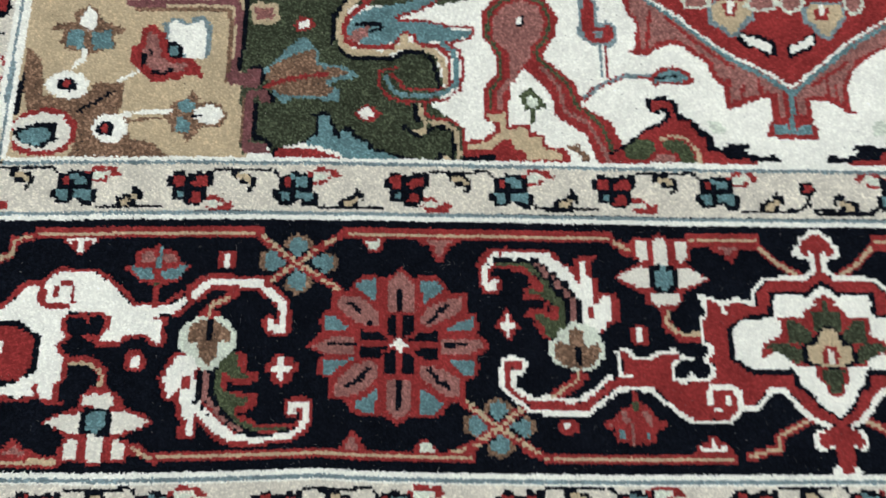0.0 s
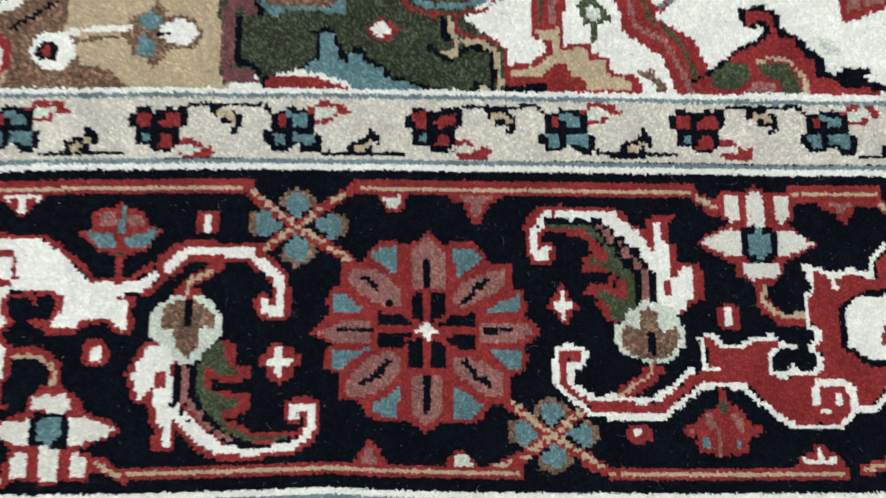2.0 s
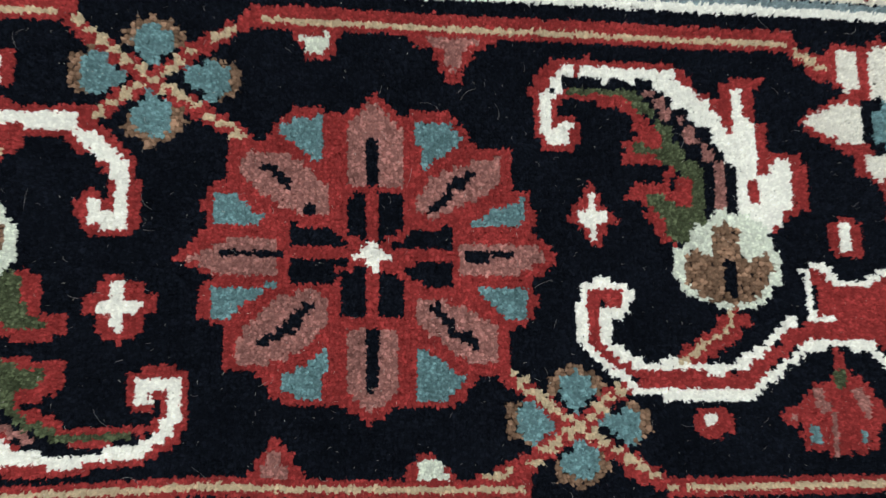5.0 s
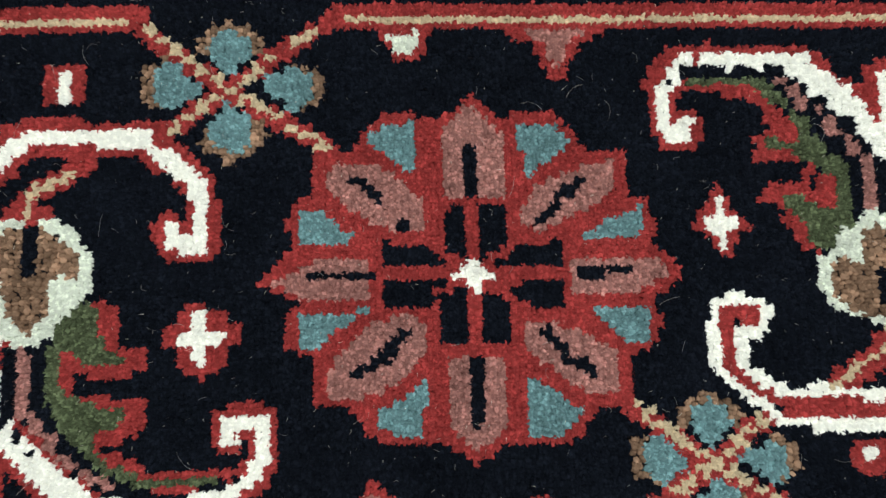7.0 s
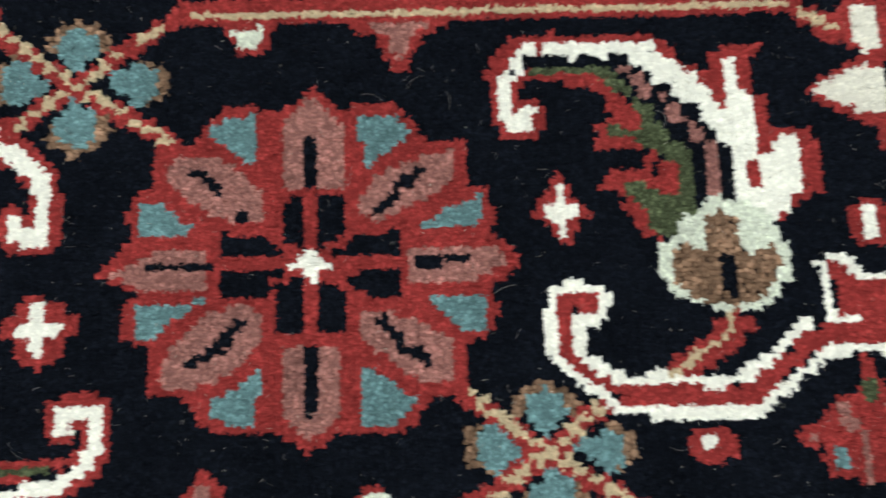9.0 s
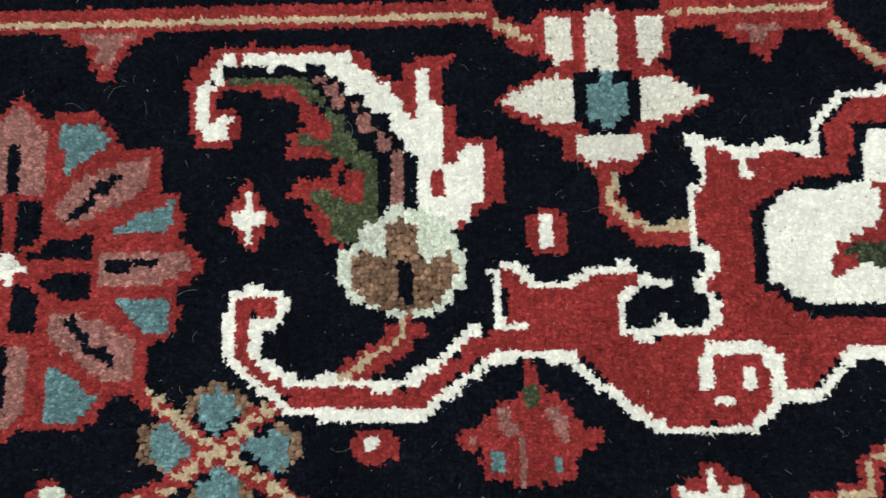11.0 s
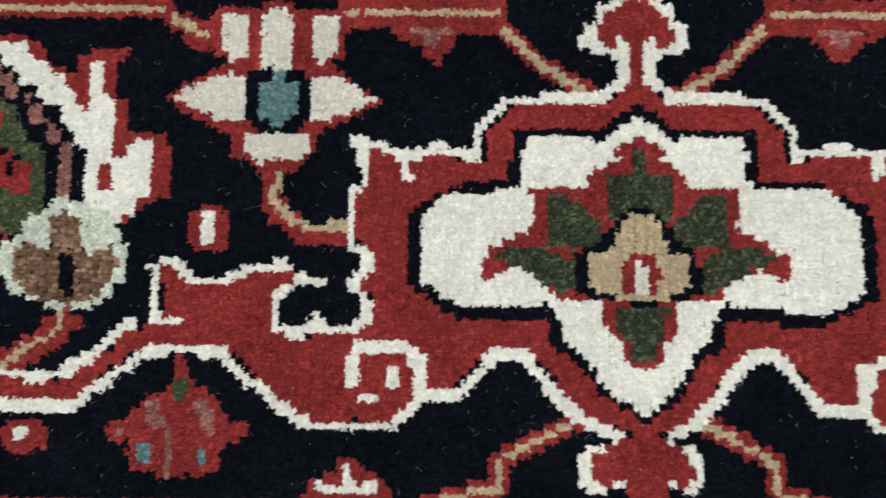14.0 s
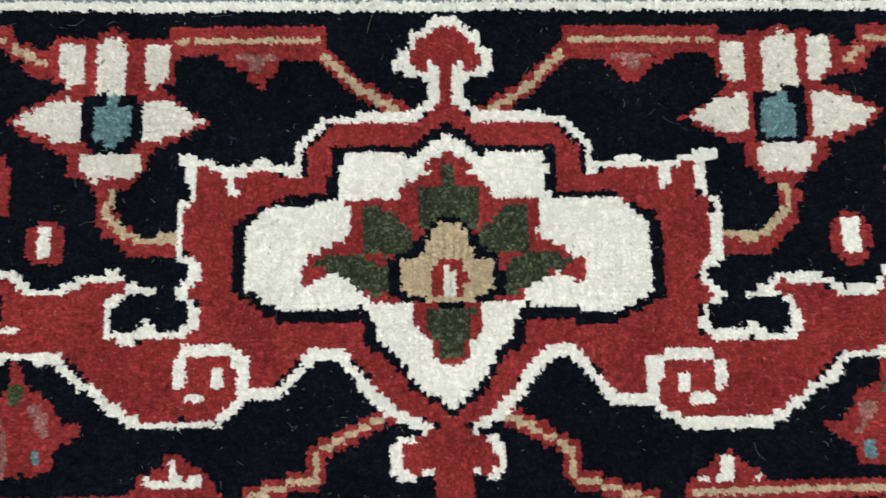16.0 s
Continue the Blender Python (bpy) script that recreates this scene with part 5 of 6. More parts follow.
    fill("brown", (57.2, 5.2), (59, 6.3), (61.6, 5.1), (62.2, 3.1), (62, 1), (63.4, -0.2), (65.1, 0.8), (66.9, 1.1), (67.8, -1.5), (67.2, -4.2), (65.2, -6), (62.8, -7.8), (60.3, -8.2), (57.4, -7.5), (54, -6), (52.1, -3.7), (52, -0.5), (52.9, 1.5), (55, 1.1), (56.7, 0.2), (56.9, 2.8))
    fill("mint", (54.2, 5), (56.4, 4.9), (56.7, 1.1), (55, 0.7), (54.3, 2))
    fill("navy", (59.2, -0.7), (60.6, -0.7), (60.7, -6.4), (59.6, -6.5))
    motif("leaf_stem", "")
    fill("crimson", (56.4, -9.2), (58.9, -9.8), (60.2, -9), (62.7, -9.3), (62.5, -11.6), (60.8, -12.1), (60.6, -13.7), (58.5, -15), (56.5, -16.4), (54.4, -17.6), (51.9, -18.2), (48.6, -17.8), (48.4, -16.5), (50.2, -16.3), (50.6, -14.9), (52.7, -14.3), (54.3, -12.7), (57, -11.7))
    line("tan", 1.2, (59.7, -8.8), (59.5, -10.4))
    line("tan", 1.2, (59.7, -10.9), (58.5, -12.1))
    line("tan", 1.2, (57.8, -12.7), (56.7, -13.4))
    line("tan", 1.2, (55.5, -14), (54.5, -14.8))
    line("tan", 1.2, (53.4, -15.3), (52.5, -16.1))
    line("tan", 1.2, (51.6, -16.7), (50.2, -17.2))
    motif("cross_speck", "small white cross edged in red")
    fill("crimson", (33.8, 9.1), (34.9, 11), (36.3, 12.9), (37.7, 10.7), (38.7, 8.3), (41, 6.7), (38.9, 4.8), (37.9, 2.1), (35.9, 2.1), (34.9, 4.9), (32.1, 6.5))
    fill("white", (35.8, 10.3), (37.2, 10.8), (37.3, 8), (39.1, 7.4), (39.1, 6.2), (37.1, 5.7), (36.8, 3), (35.6, 3.2), (35.4, 5.7), (33.8, 6.5), (34.1, 8), (35.6, 8.3))


def draw_leaf_turned():
    motif("leaf_scroll", "curling white and green leaf edged in red")
    line("crimson", 4.2, (-34.9, -21.9), (-35, -19.5), (-29.9, -19.4), (-29.8, -23.8), (-31.2, -27.2), (-35.1, -29.6), (-40.7, -30.3), (-47.1, -30.6))
    line("crimson", 3.0, (-73, -4), (-70.3, -3), (-66.9, -4.4), (-65.6, -7.6), (-66.7, -9.3), (-66.1, -15.8), (-62.3, -20.5), (-57.1, -25.6), (-52.5, -28.9), (-47.1, -30.6), (-47.1, -31.4), (-53.5, -31.4), (-56.8, -30.3), (-60.2, -27.6), (-62.8, -25.3), (-64.4, -23.4), (-66.2, -22.6), (-66.3, -27), (-66.3, -29.5), (-67.9, -29.4), (-68.3, -24.6), (-70.2, -23.1), (-71, -14.3), (-74.8, -17.6), (-77, -11.2), (-74.9, -6.8), (-73, -4))
    fill("crimson", (-73.2, -14.8), (-70.8, -14.3), (-69.9, -23.6), (-71.8, -23.9))
    fill("crimson", (-70.7, -27.1), (-68.4, -25.4), (-67.9, -29.8), (-64.9, -29.3), (-64.8, -30.5), (-71.2, -30.8))
    fill("white", (-73, -4), (-70.3, -3), (-66.9, -4.4), (-65.6, -7.6), (-66.7, -9.3), (-66.1, -15.8), (-62.3, -20.5), (-57.1, -25.6), (-52.5, -28.9), (-47.2, -30), (-47.1, -31.4), (-53.5, -31.4), (-56.8, -30.3), (-60.2, -27.6), (-62.8, -25.3), (-64.4, -23.4), (-66.2, -22.6), (-66.3, -27), (-66.3, -29.3), (-67.9, -29.2), (-68.3, -24.6), (-70.2, -23.1), (-71, -14.3), (-74.8, -17.6), (-77, -11.2), (-74.9, -6.8))
    line("white", 2.0, (-34.5, -22.2), (-34.8, -19.8), (-29.8, -19.3), (-29.9, -23.8), (-31.2, -27), (-35.1, -29.6), (-40.7, -30.3), (-47.1, -30.8))
    fill("crimson", (-70.8, -10.5), (-68.4, -10.4), (-68.1, -14.2), (-70.7, -14.3))
    fill("navy", (-66.4, -8.1), (-59.6, -7.5), (-59.9, -11.6), (-59.4, -16.4), (-56.2, -22), (-52.3, -25.9), (-48.1, -28.3), (-40.8, -28.9), (-34.4, -27.5), (-32.9, -26.3), (-32.8, -27.4), (-35.2, -28.5), (-40.8, -29.7), (-48, -29.9), (-52.1, -28.9), (-57.2, -24.4), (-61.6, -19.7), (-66.2, -17.4), (-66.2, -12.5))
    line("navy", 1.0, (-65.5, -18.2), (-66, -19.1))
    line("navy", 1.0, (-63.3, -20.1), (-63.9, -21))
    line("navy", 1.0, (-61.2, -22.5), (-61.8, -23.4))
    motif("leaf_rib", "")
    line("rose", 1.8, (-63.4, -9.4), (-62.9, -17.3))
    line("rose", 1.6, (-61.5, -18.3), (-61, -19.5))
    line("rose", 1.5, (-59.4, -20.9), (-58.8, -22.2))
    line("rose", 1.2, (-57.4, -23.6), (-56, -24.8))
    line("rose", 1.2, (-54.2, -25.5), (-52.9, -26.5))
    line("rose", 1.2, (-51.7, -27.3), (-50.7, -27.9))
    motif("leaf_blade", "olive green leaf blade with crimson edge")
    fill("crimson", (-54.4, -1.9), (-50.2, -3.8), (-49.9, -8.9), (-46.1, -8.8), (-46.2, -11.5), (-48.5, -13.2), (-53.7, -13.3), (-56.1, -11.8), (-56.5, -14.4), (-54.3, -15.5), (-46.2, -16.1), (-46.2, -20), (-50.6, -22.7), (-52.2, -22.8), (-48.9, -23.7), (-45.9, -25.3), (-46.6, -26.5), (-33.7, -26), (-33.9, -27.2), (-46.5, -27.7), (-50.6, -25.8), (-54.1, -21.9), (-57.9, -18), (-59, -10.8), (-58.4, -7.5), (-54.3, -7.4))
    fill("olive", (-59.5, -3.8), (-57.1, -2.5), (-54.4, -2.3), (-52.8, -4.6), (-52.4, -8.4), (-48.7, -10.2), (-48.4, -11.3), (-52.9, -11.8), (-55.2, -10.7), (-57.1, -9.1), (-58.6, -10.1), (-57.9, -14), (-56.5, -14.9), (-53.1, -17), (-48.8, -17.4), (-48.5, -19.6), (-53.4, -20.2), (-52.7, -23.3), (-50, -25.4), (-46.6, -26.9), (-36.1, -27.3), (-36, -28.2), (-46.5, -28.3), (-50.9, -26.5), (-55.4, -22.9), (-57.8, -19.8), (-59.9, -16.1), (-60.2, -11.8), (-59.4, -8.3))
    motif("leaf_base", "pale mint palmette base with brown heart")
    fill("mint", (-67.3, 9.4), (-63.9, 10.4), (-59.6, 9.6), (-56.6, 7.6), (-55.2, 5.5), (-53.6, 3.9), (-53.7, 1.3), (-54.7, -1.8), (-56.7, -3.1), (-58.2, -4.6), (-59.2, -7.5), (-61.3, -7.9), (-62.8, -9.2), (-64.9, -8.3), (-66.8, -5.6), (-66.9, -4.4), (-70.5, -3), (-72.5, -1.2), (-73.1, 3), (-72.8, 5.1), (-71.1, 6.6), (-68.7, 8.3))
    fill("brown", (-70.5, 5.4), (-68.6, 7.1), (-66.4, 8.4), (-63.8, 9), (-59.7, 7.5), (-56.9, 5.7), (-55.8, 2.5), (-55.9, 0.7), (-58.6, 1.2), (-59.8, 0.4), (-59.7, -3.2), (-61.8, -5.9), (-62.9, -7.6), (-64.8, -5.1), (-66.2, -3.4), (-66.8, 0.5), (-68.1, 0.8), (-70.4, 0.4))
    fill("navy", (-64.3, 8.4), (-62.2, 8.3), (-61.9, 1.4), (-63.7, 1.5))
    motif("leaf_stem", "")
    fill("crimson", (-67.3, 11.6), (-59.8, 11.8), (-60.1, 9.9), (-66.8, 9.9))
    line("crimson", 3.0, (-63.4, 10.2), (-64, 12.4), (-61.2, 14.3), (-58.4, 15.7), (-55.2, 18.1))
    line("tan", 1.2, (-63.4, 10.2), (-63.9, 12.4), (-60.8, 14.5), (-58, 15.9))
    motif("cross_speck", "white cross edged in red")
    fill("crimson", (-42.1, -4.1), (-39.8, -2.4), (-37.6, -3.7), (-35.2, -4), (-35.3, -6.1), (-33, -6.3), (-33, -8.7), (-35.3, -9.4), (-35.4, -11.6), (-38, -13.7), (-40, -13.3), (-41.6, -11.7), (-41.9, -9.4), (-44.3, -9), (-44.3, -6.5), (-42, -6.1))
    fill("white", (-40.1, -4.6), (-38.9, -3.1), (-37.7, -5), (-37.7, -6.6), (-35.4, -7), (-35.6, -9.1), (-37.6, -9.5), (-37.6, -11.8), (-39.3, -12), (-39.9, -9.5), (-41.9, -9.2), (-42, -6.8), (-40, -6.7))


def draw_cross():
    motif("vine_cross", "crossed red and cream vine with four teal buds")
    fill("brown", (-40.5, 36.8), (-39.2, 37), (-38, 38.8), (-36.3, 39.1), (-35.9, 40.1), (-34.6, 39.1), (-32.4, 38.3), (-30.6, 37.2), (-29.6, 36.3), (-29.5, 34.5), (-31.3, 33.6), (-40.4, 33.6))
    fill("brown", (-48.4, 31.7), (-46.6, 33), (-44.2, 33.4), (-42.9, 25.3), (-46.3, 25.8), (-48, 27.2), (-47.8, 29))
    fill("brown", (-26, 32.4), (-22.7, 32), (-21, 30.5), (-21, 27.4), (-22.5, 26.1), (-24.6, 24.7), (-26.1, 25.5))
    fill("brown", (-39.7, 20.7), (-38.5, 23.1), (-36.9, 24), (-31.4, 24.4), (-29.9, 22.8), (-29.1, 21.1), (-31.2, 19.3), (-33.2, 17.5), (-35.3, 17), (-37.5, 18.5), (-39.2, 18.6))
    line("crimson", 2.7, (-48.8, 38.9), (-44.3, 35), (-39.8, 31.6), (-35, 28.1), (-30.1, 24.7), (-24.9, 21.9), (-20.6, 19.1))
    line("crimson", 2.7, (-44.8, 21.4), (-39.5, 25.4), (-35, 28.1), (-30.4, 32.1), (-26.7, 34.6))
    motif("cross_bud", "faded teal bud")
    fill("teal", (-38.4, 35), (-37.5, 36.8), (-35.7, 38.1), (-33.9, 37.1), (-32.3, 36.5), (-31.6, 34.4), (-32.4, 32.6), (-33.7, 32.4), (-34.6, 30.6), (-36.2, 31.3), (-37, 32.5), (-38.4, 33))
    motif("cross_bud", "")
    fill("teal", (-46.1, 30.5), (-45.4, 31.9), (-43.7, 32.7), (-41.8, 32.2), (-41.8, 30.9), (-39.6, 29.6), (-38.7, 28.8), (-39.2, 27.5), (-41.3, 26.8), (-42.1, 25.7), (-43.3, 25.1), (-44.8, 26.3), (-46.1, 27.7))
    motif("cross_bud", "")
    fill("teal", (-31.8, 28.9), (-30.1, 29), (-30, 30.9), (-27.8, 30.3), (-26.6, 32.1), (-24.6, 30.9), (-23.3, 30.5), (-23.1, 28.2), (-23.2, 26.7), (-25.5, 24.9), (-27.2, 24.9), (-27.4, 26.4), (-29.4, 27), (-29.8, 28.3))
    motif("cross_bud", "")
    fill("teal", (-37.9, 23.9), (-36.2, 24.4), (-36, 26.5), (-34.1, 26.1), (-33.4, 24.7), (-31.6, 24.4), (-31.5, 21.5), (-32.5, 20.1), (-33.7, 18.9), (-35, 19), (-36, 19.9), (-37.6, 20.4))
    motif("vine_bead", "")
    line("tan", 1.2, (-47.5, 37.9), (-46.5, 37.6))
    line("tan", 1.2, (-45.6, 36.2), (-44.4, 36.5))
    line("tan", 1.2, (-43.6, 34.8), (-42.5, 34.6))
    line("tan", 1.2, (-41.4, 33.1), (-40.6, 32.9))
    line("tan", 1.2, (-39.7, 31.8), (-38.4, 31.4))
    line("tan", 1.2, (-37.4, 30), (-36.3, 29.8))
    line("tan", 1.2, (-35.6, 28.5), (-34.4, 28.2))
    line("tan", 1.2, (-33.1, 29.6), (-32.1, 30.1))
    line("tan", 1.2, (-31.4, 31.8), (-30.2, 31.4))
    line("tan", 1.2, (-29.3, 32.9), (-28.1, 32.9))
    line("tan", 1.2, (-27.4, 34.8), (-26.1, 34.4))
    line("tan", 1.2, (-37.2, 27.6), (-36.4, 27.1))
    line("tan", 1.2, (-33.3, 26.9), (-31.9, 27.2))
    line("tan", 1.2, (-31, 25.9), (-29.7, 25.5))
    line("tan", 1.2, (-28.7, 24.2), (-27.4, 24))
    line("tan", 1.2, (-26.6, 22.5), (-25.2, 22.6))
    line("tan", 1.2, (-24.1, 21.6), (-22.9, 21.2))
    line("tan", 1.2, (-22.1, 19.7), (-21, 19.6))
    line("tan", 1.2, (-39.5, 25.6), (-38.2, 26.1))
    line("tan", 1.2, (-41.3, 24.1), (-40.3, 24.5))
    line("tan", 1.2, (-43.6, 22.3), (-42.4, 22.7))


def draw_bud():
    motif("bud", "crimson and rose bud with teal spots")
    fill("crimson", (77.3, -15), (78.7, -15.5), (79.4, -19.1), (83.4, -21.1), (83.6, -23.1), (85.2, -24.6), (88.6, -25.5), (87, -27.5), (84.3, -28.6), (83.8, -31.7), (81, -32.6), (79.4, -32.3), (77, -33.3), (74.2, -32.2), (71, -32.2), (70.4, -29.6), (70.6, -28.1), (68.1, -27.6), (66.3, -25.6), (69.7, -24.9), (71.3, -22.6), (73.7, -21), (76.5, -20.2))
    fill("rose", (72.9, -21.4), (75.3, -22.2), (75.8, -25.8), (72.9, -24.9))
    fill("rose", (79.4, -21.5), (82.6, -22.7), (83.4, -27), (81, -25.4))
    line("rose", 1.6, (76.6, -27), (76.6, -31.6))
    fill("rose", (68.1, -25.4), (70.5, -25.7), (69.7, -26.9))
    fill("olive", (76.8, -19), (78.9, -19.1), (78.7, -21.5), (76.9, -21.4))
    fill("teal", (72.3, -28.3), (74.1, -28.3), (74.1, -31), (72.5, -31.3))
    fill("teal", (80.6, -28.4), (82.3, -28.4), (82.3, -30.9), (80.7, -31.1))


def draw_bud_turned():
    motif("bud", "crimson bud with teal leaves")
    fill("crimson", (-94.2, 26.4), (-89.6, 27.8), (-89.5, 32.5), (-83.9, 33.9), (-82.7, 35.3), (-80.7, 34), (-75.9, 32.5), (-74.9, 28.5), (-70.5, 27.6), (-73.7, 24.6), (-75, 21.6), (-80.4, 20.6), (-81, 12.9), (-82.6, 12.8), (-82.6, 20.2), (-87.7, 21.5), (-89.9, 24.3))
    fill("rose", (-88.4, 31.8), (-83.7, 32.3), (-83.3, 28), (-87.7, 27.9))
    fill("rose", (-80.9, 32), (-76.6, 31.7), (-76.3, 28.1), (-80.2, 28.4))
    fill("teal", (-91.3, 26.9), (-84.5, 26.6), (-82.9, 22.7), (-86.5, 22), (-89.2, 23.9))
    fill("teal", (-81.2, 25), (-77, 26.8), (-72, 27.3), (-74.8, 22.9), (-79.7, 22.2))
    line("teal", 1.0, (-81.9, 34.2), (-82, 26.7))
    line("olive", 1.0, (-82.5, 21.3), (-81.2, 21.1))


def draw_speck_turned():
    motif("speck", "")
    fill("navy", (-63, 33.6), (-54.9, 33.5), (-54.8, 25.3), (-62.8, 25.5))
    fill("crimson", (-61.5, 32.5), (-56.1, 32.4), (-55.7, 29.7), (-56, 26.3), (-62, 26.3), (-62.4, 28.1), (-61.6, 29.4))
    fill("white", (-60.1, 31.9), (-58, 31.7), (-58, 26.9), (-60.1, 27.1))


def draw_tail_turned():
    motif("scroll_tail", "white curling tail edged in red")
    fill("navy", (-65.8, 25.7), (-45.6, 25.3), (-34.5, 16.2), (-34.4, 1.5), (-47.4, 1.8), (-47.8, 16.4), (-65.4, 16.8))
    line("crimson", 5.2, (-69, 16.9), (-66.3, 19.8), (-64, 21.5), (-58, 21.6), (-46.6, 21.1), (-43.4, 17.8), (-39.5, 14.2), (-38.9, 9.6), (-38.9, 5.5), (-42.7, 5.6), (-43.2, 7.9))
    fill("navy", (-49.7, 16.5), (-43.4, 15.5), (-40.9, 12.1), (-40.8, 8.7), (-41.8, 8.7), (-43.2, 10.4), (-46.3, 9.9), (-48.1, 11.5))
    line("white", 2.4, (-69, 16.9), (-66.3, 19.8), (-64, 21.5), (-58, 21.6), (-46.6, 21.1), (-43.4, 17.8), (-39.5, 14.2), (-38.9, 9.6), (-38.9, 5.5), (-42.7, 5.6), (-43.2, 7.9))


def draw_cross_arm():
    motif("vine_arm", "")
    line("crimson", 2.7, (-27.1, 34.4), (-22.9, 37.2), (-19.5, 39.4))
    line("tan", 1.2, (-25.1, 35.7), (-24, 36.1))
    line("tan", 1.2, (-23.3, 37.2), (-22.2, 37.4))


def draw_heart():
    motif("heart_mark", "crimson arch with a pale tongue")
    fill("crimson", (142.7, -1.6), (144.2, 0.1), (147.1, 0.1), (148.6, -1.6), (148.4, -6.1), (142.5, -6.1))
    fill("ivory", (144.6, -1.4), (146.2, -1.1), (146.9, -3.5), (147.2, -6.1), (145.3, -6.1), (145, -3.7))


# The whole chart: a half repeat, turned and mirrored
for flip in (True, False):
    place(flip, halved=True)
    draw_field()
place()
draw_medallion()
for flip in (True, False):
    place(flip, halved=True)
    draw_stripe()
for flip in (True, False):
    for shift in (-77.3, 0, 76.0, 149.9):
        place(flip, shift, halved=True)
        draw_guard()
for shift in (-38.7, 36.5, 112.8, 188.2):
    place(False, shift, lift=-109.2)
    draw_guard()
place()
draw_guard_end()
for warp in (True, False):
    for flip in (True, False):
        place(flip, warp=warp)
        draw_half()
        if not warp:
            draw_leaf()
            draw_bud()
            place(flip, 67.7, lift=-55.6, grow=0.9)
            draw_cross()
        place(flip, warp=warp, halved=True, swap=warp)
        draw_scroll()
        draw_palmette()
place()
for x0, x1, y in ((-20, 74, 38.5), (103, 126, 38.5), (166, 189, 38.5), (217, 300, 38.5), (-125, -47, 38.5), (49, 110, -36.5), (182, 243, -36.5), (-78, 25, -36.5), (-200, -160, -36.5)):
    motif("border_line", "thin crimson and tan border line")
    flat("crimson", 4 if y > 0 else 3, x0, x1, y + 0.5 if y > 0 else y)
    flat("tan", 1, x0 + 1, x1 - 1, y)
draw_bud_turned()
draw_speck_turned()
draw_tail_turned()
draw_leaf_turned()
draw_cross()
draw_cross_arm()
place()
draw_heart()
draw_rosette()
# the short side carries the same border, and the far halves mirror the near ones
MIDDLE = 155
for y in range(66, MIDDLE):
    dye[y - Y0, -254 - X0:-167 - X0] = dye[-43 - Y0:44 - Y0, y - MIDDLE + 146 - X0]
dye[66 - Y0:MIDDLE - Y0, :-254 - X0] = COLOURS.index("cream")
dye[:, 262 - X0:] = dye[:, 29 - X0::-1][:, :X1 - 262]
dye[MIDDLE - Y0:] = dye[:MIDDLE - Y0][::-1][:Y1 - MIDDLE]


# ---- the rug: tufts of wool, knot by knot ----
PARTINGS = ((142.8, 0.0010), (144.9, 0.0014), (146.6, 0.0015), (148.9, 0.0010), (172.5, 0.0006), (179.0, 0.0007), (187.5, 0.0008), (196.0, 0.0008)) + tuple((109 + 3.3 * k + 0.4 * (k * k % 5), 0.0005) for k in range(28))
bumps = np.random.default_rng(3).normal(0, 1, (97, 89))


def tufts(x, y, kind, size, rng, strands=0.0, sides=3, drop=2.6):
    """The corners, faces and dyes of small leaning tufts round the places x, y, with single wool strands that stray from them."""
    count = len(x)
    turn = rng.uniform(0, 2 * math.pi, count)
    reach = size * rng.uniform(1.05, 1.5, count)
    u, v = x / KNOT % 1 - 0.5, y / KNOT % 1 - 0.5
    height = rng.normal(0, 0.3, count) * size - 0.0046 * u * u - 0.0022 * v * v + 0.00048 * bumps[np.floor(y / KNOT).astype(int) % 97, np.floor(x / KNOT).astype(int) % 89] + 0.0004 * np.sin(x * 61) * np.sin(y * 47)
    # the pile parts along a few worn warps by the palmette
    for warp, depth in PARTINGS:
        height -= depth * np.exp(-(((x / KNOT - warp - 0.25 * np.sin(y * 190)) / 0.28) ** 2)) * np.clip(1.2 - np.abs(y / KNOT) / 38, 0, 1)
    co = np.empty((count, sides + 1, 3), np.float32)
    for k in range(sides):
        a = turn + (k + rng.uniform(-0.2, 0.2, count)) * 2 * math.pi / sides
        co[:, k, 0], co[:, k, 1], co[:, k, 2] = x + reach * np.cos(a), y + reach * np.sin(a), height - drop * size
    co[:, sides, 0], co[:, sides, 1], co[:, sides, 2] = x + (rng.normal(0, 0.45, count) - 0.15) * size, y + (rng.normal(0, 0.45, count) - 0.4) * size, height
    ring = np.array([[k, (k + 1) % sides, sides] for k in range(sides)])
    tri = (np.arange(count) * (sides + 1))[:, None, None] + ring[None]
    some = rng.random(count) < strands
    n = int(some.sum())
    a, b = rng.normal(-1.9, 1.1, n), rng.uniform(0.8, 2.4, n) * size
    wide = 0.06 * size
    root = np.stack([x[some], y[some], height[some] - 0.35 * size], 1)
    blade = np.empty((n, 3, 3), np.float32)
    blade[:, 0] = root + np.stack([-wide * np.sin(a), wide * np.cos(a), 0 * a], 1)
    blade[:, 1] = root - np.stack([-wide * np.sin(a), wide * np.cos(a), 0 * a], 1)
    blade[:, 2] = root + np.stack([b * np.cos(a), b * np.sin(a), rng.uniform(0.3, 0.8, n) * size], 1)
    verts = np.concatenate([co.reshape(-1, 3), blade.reshape(-1, 3)])
    faces = np.concatenate([tri.reshape(-1, 3), count * (sides + 1) + np.arange(n * 3).reshape(-1, 3)])
    # a few strands are coloured cream to paint glints on the fibre tips
    pale = np.where(rng.random(n) < 0.007, COLOURS.index("cream"), kind[some])
    kinds = np.concatenate([np.repeat(kind, sides), pale])
    return verts, faces, kinds


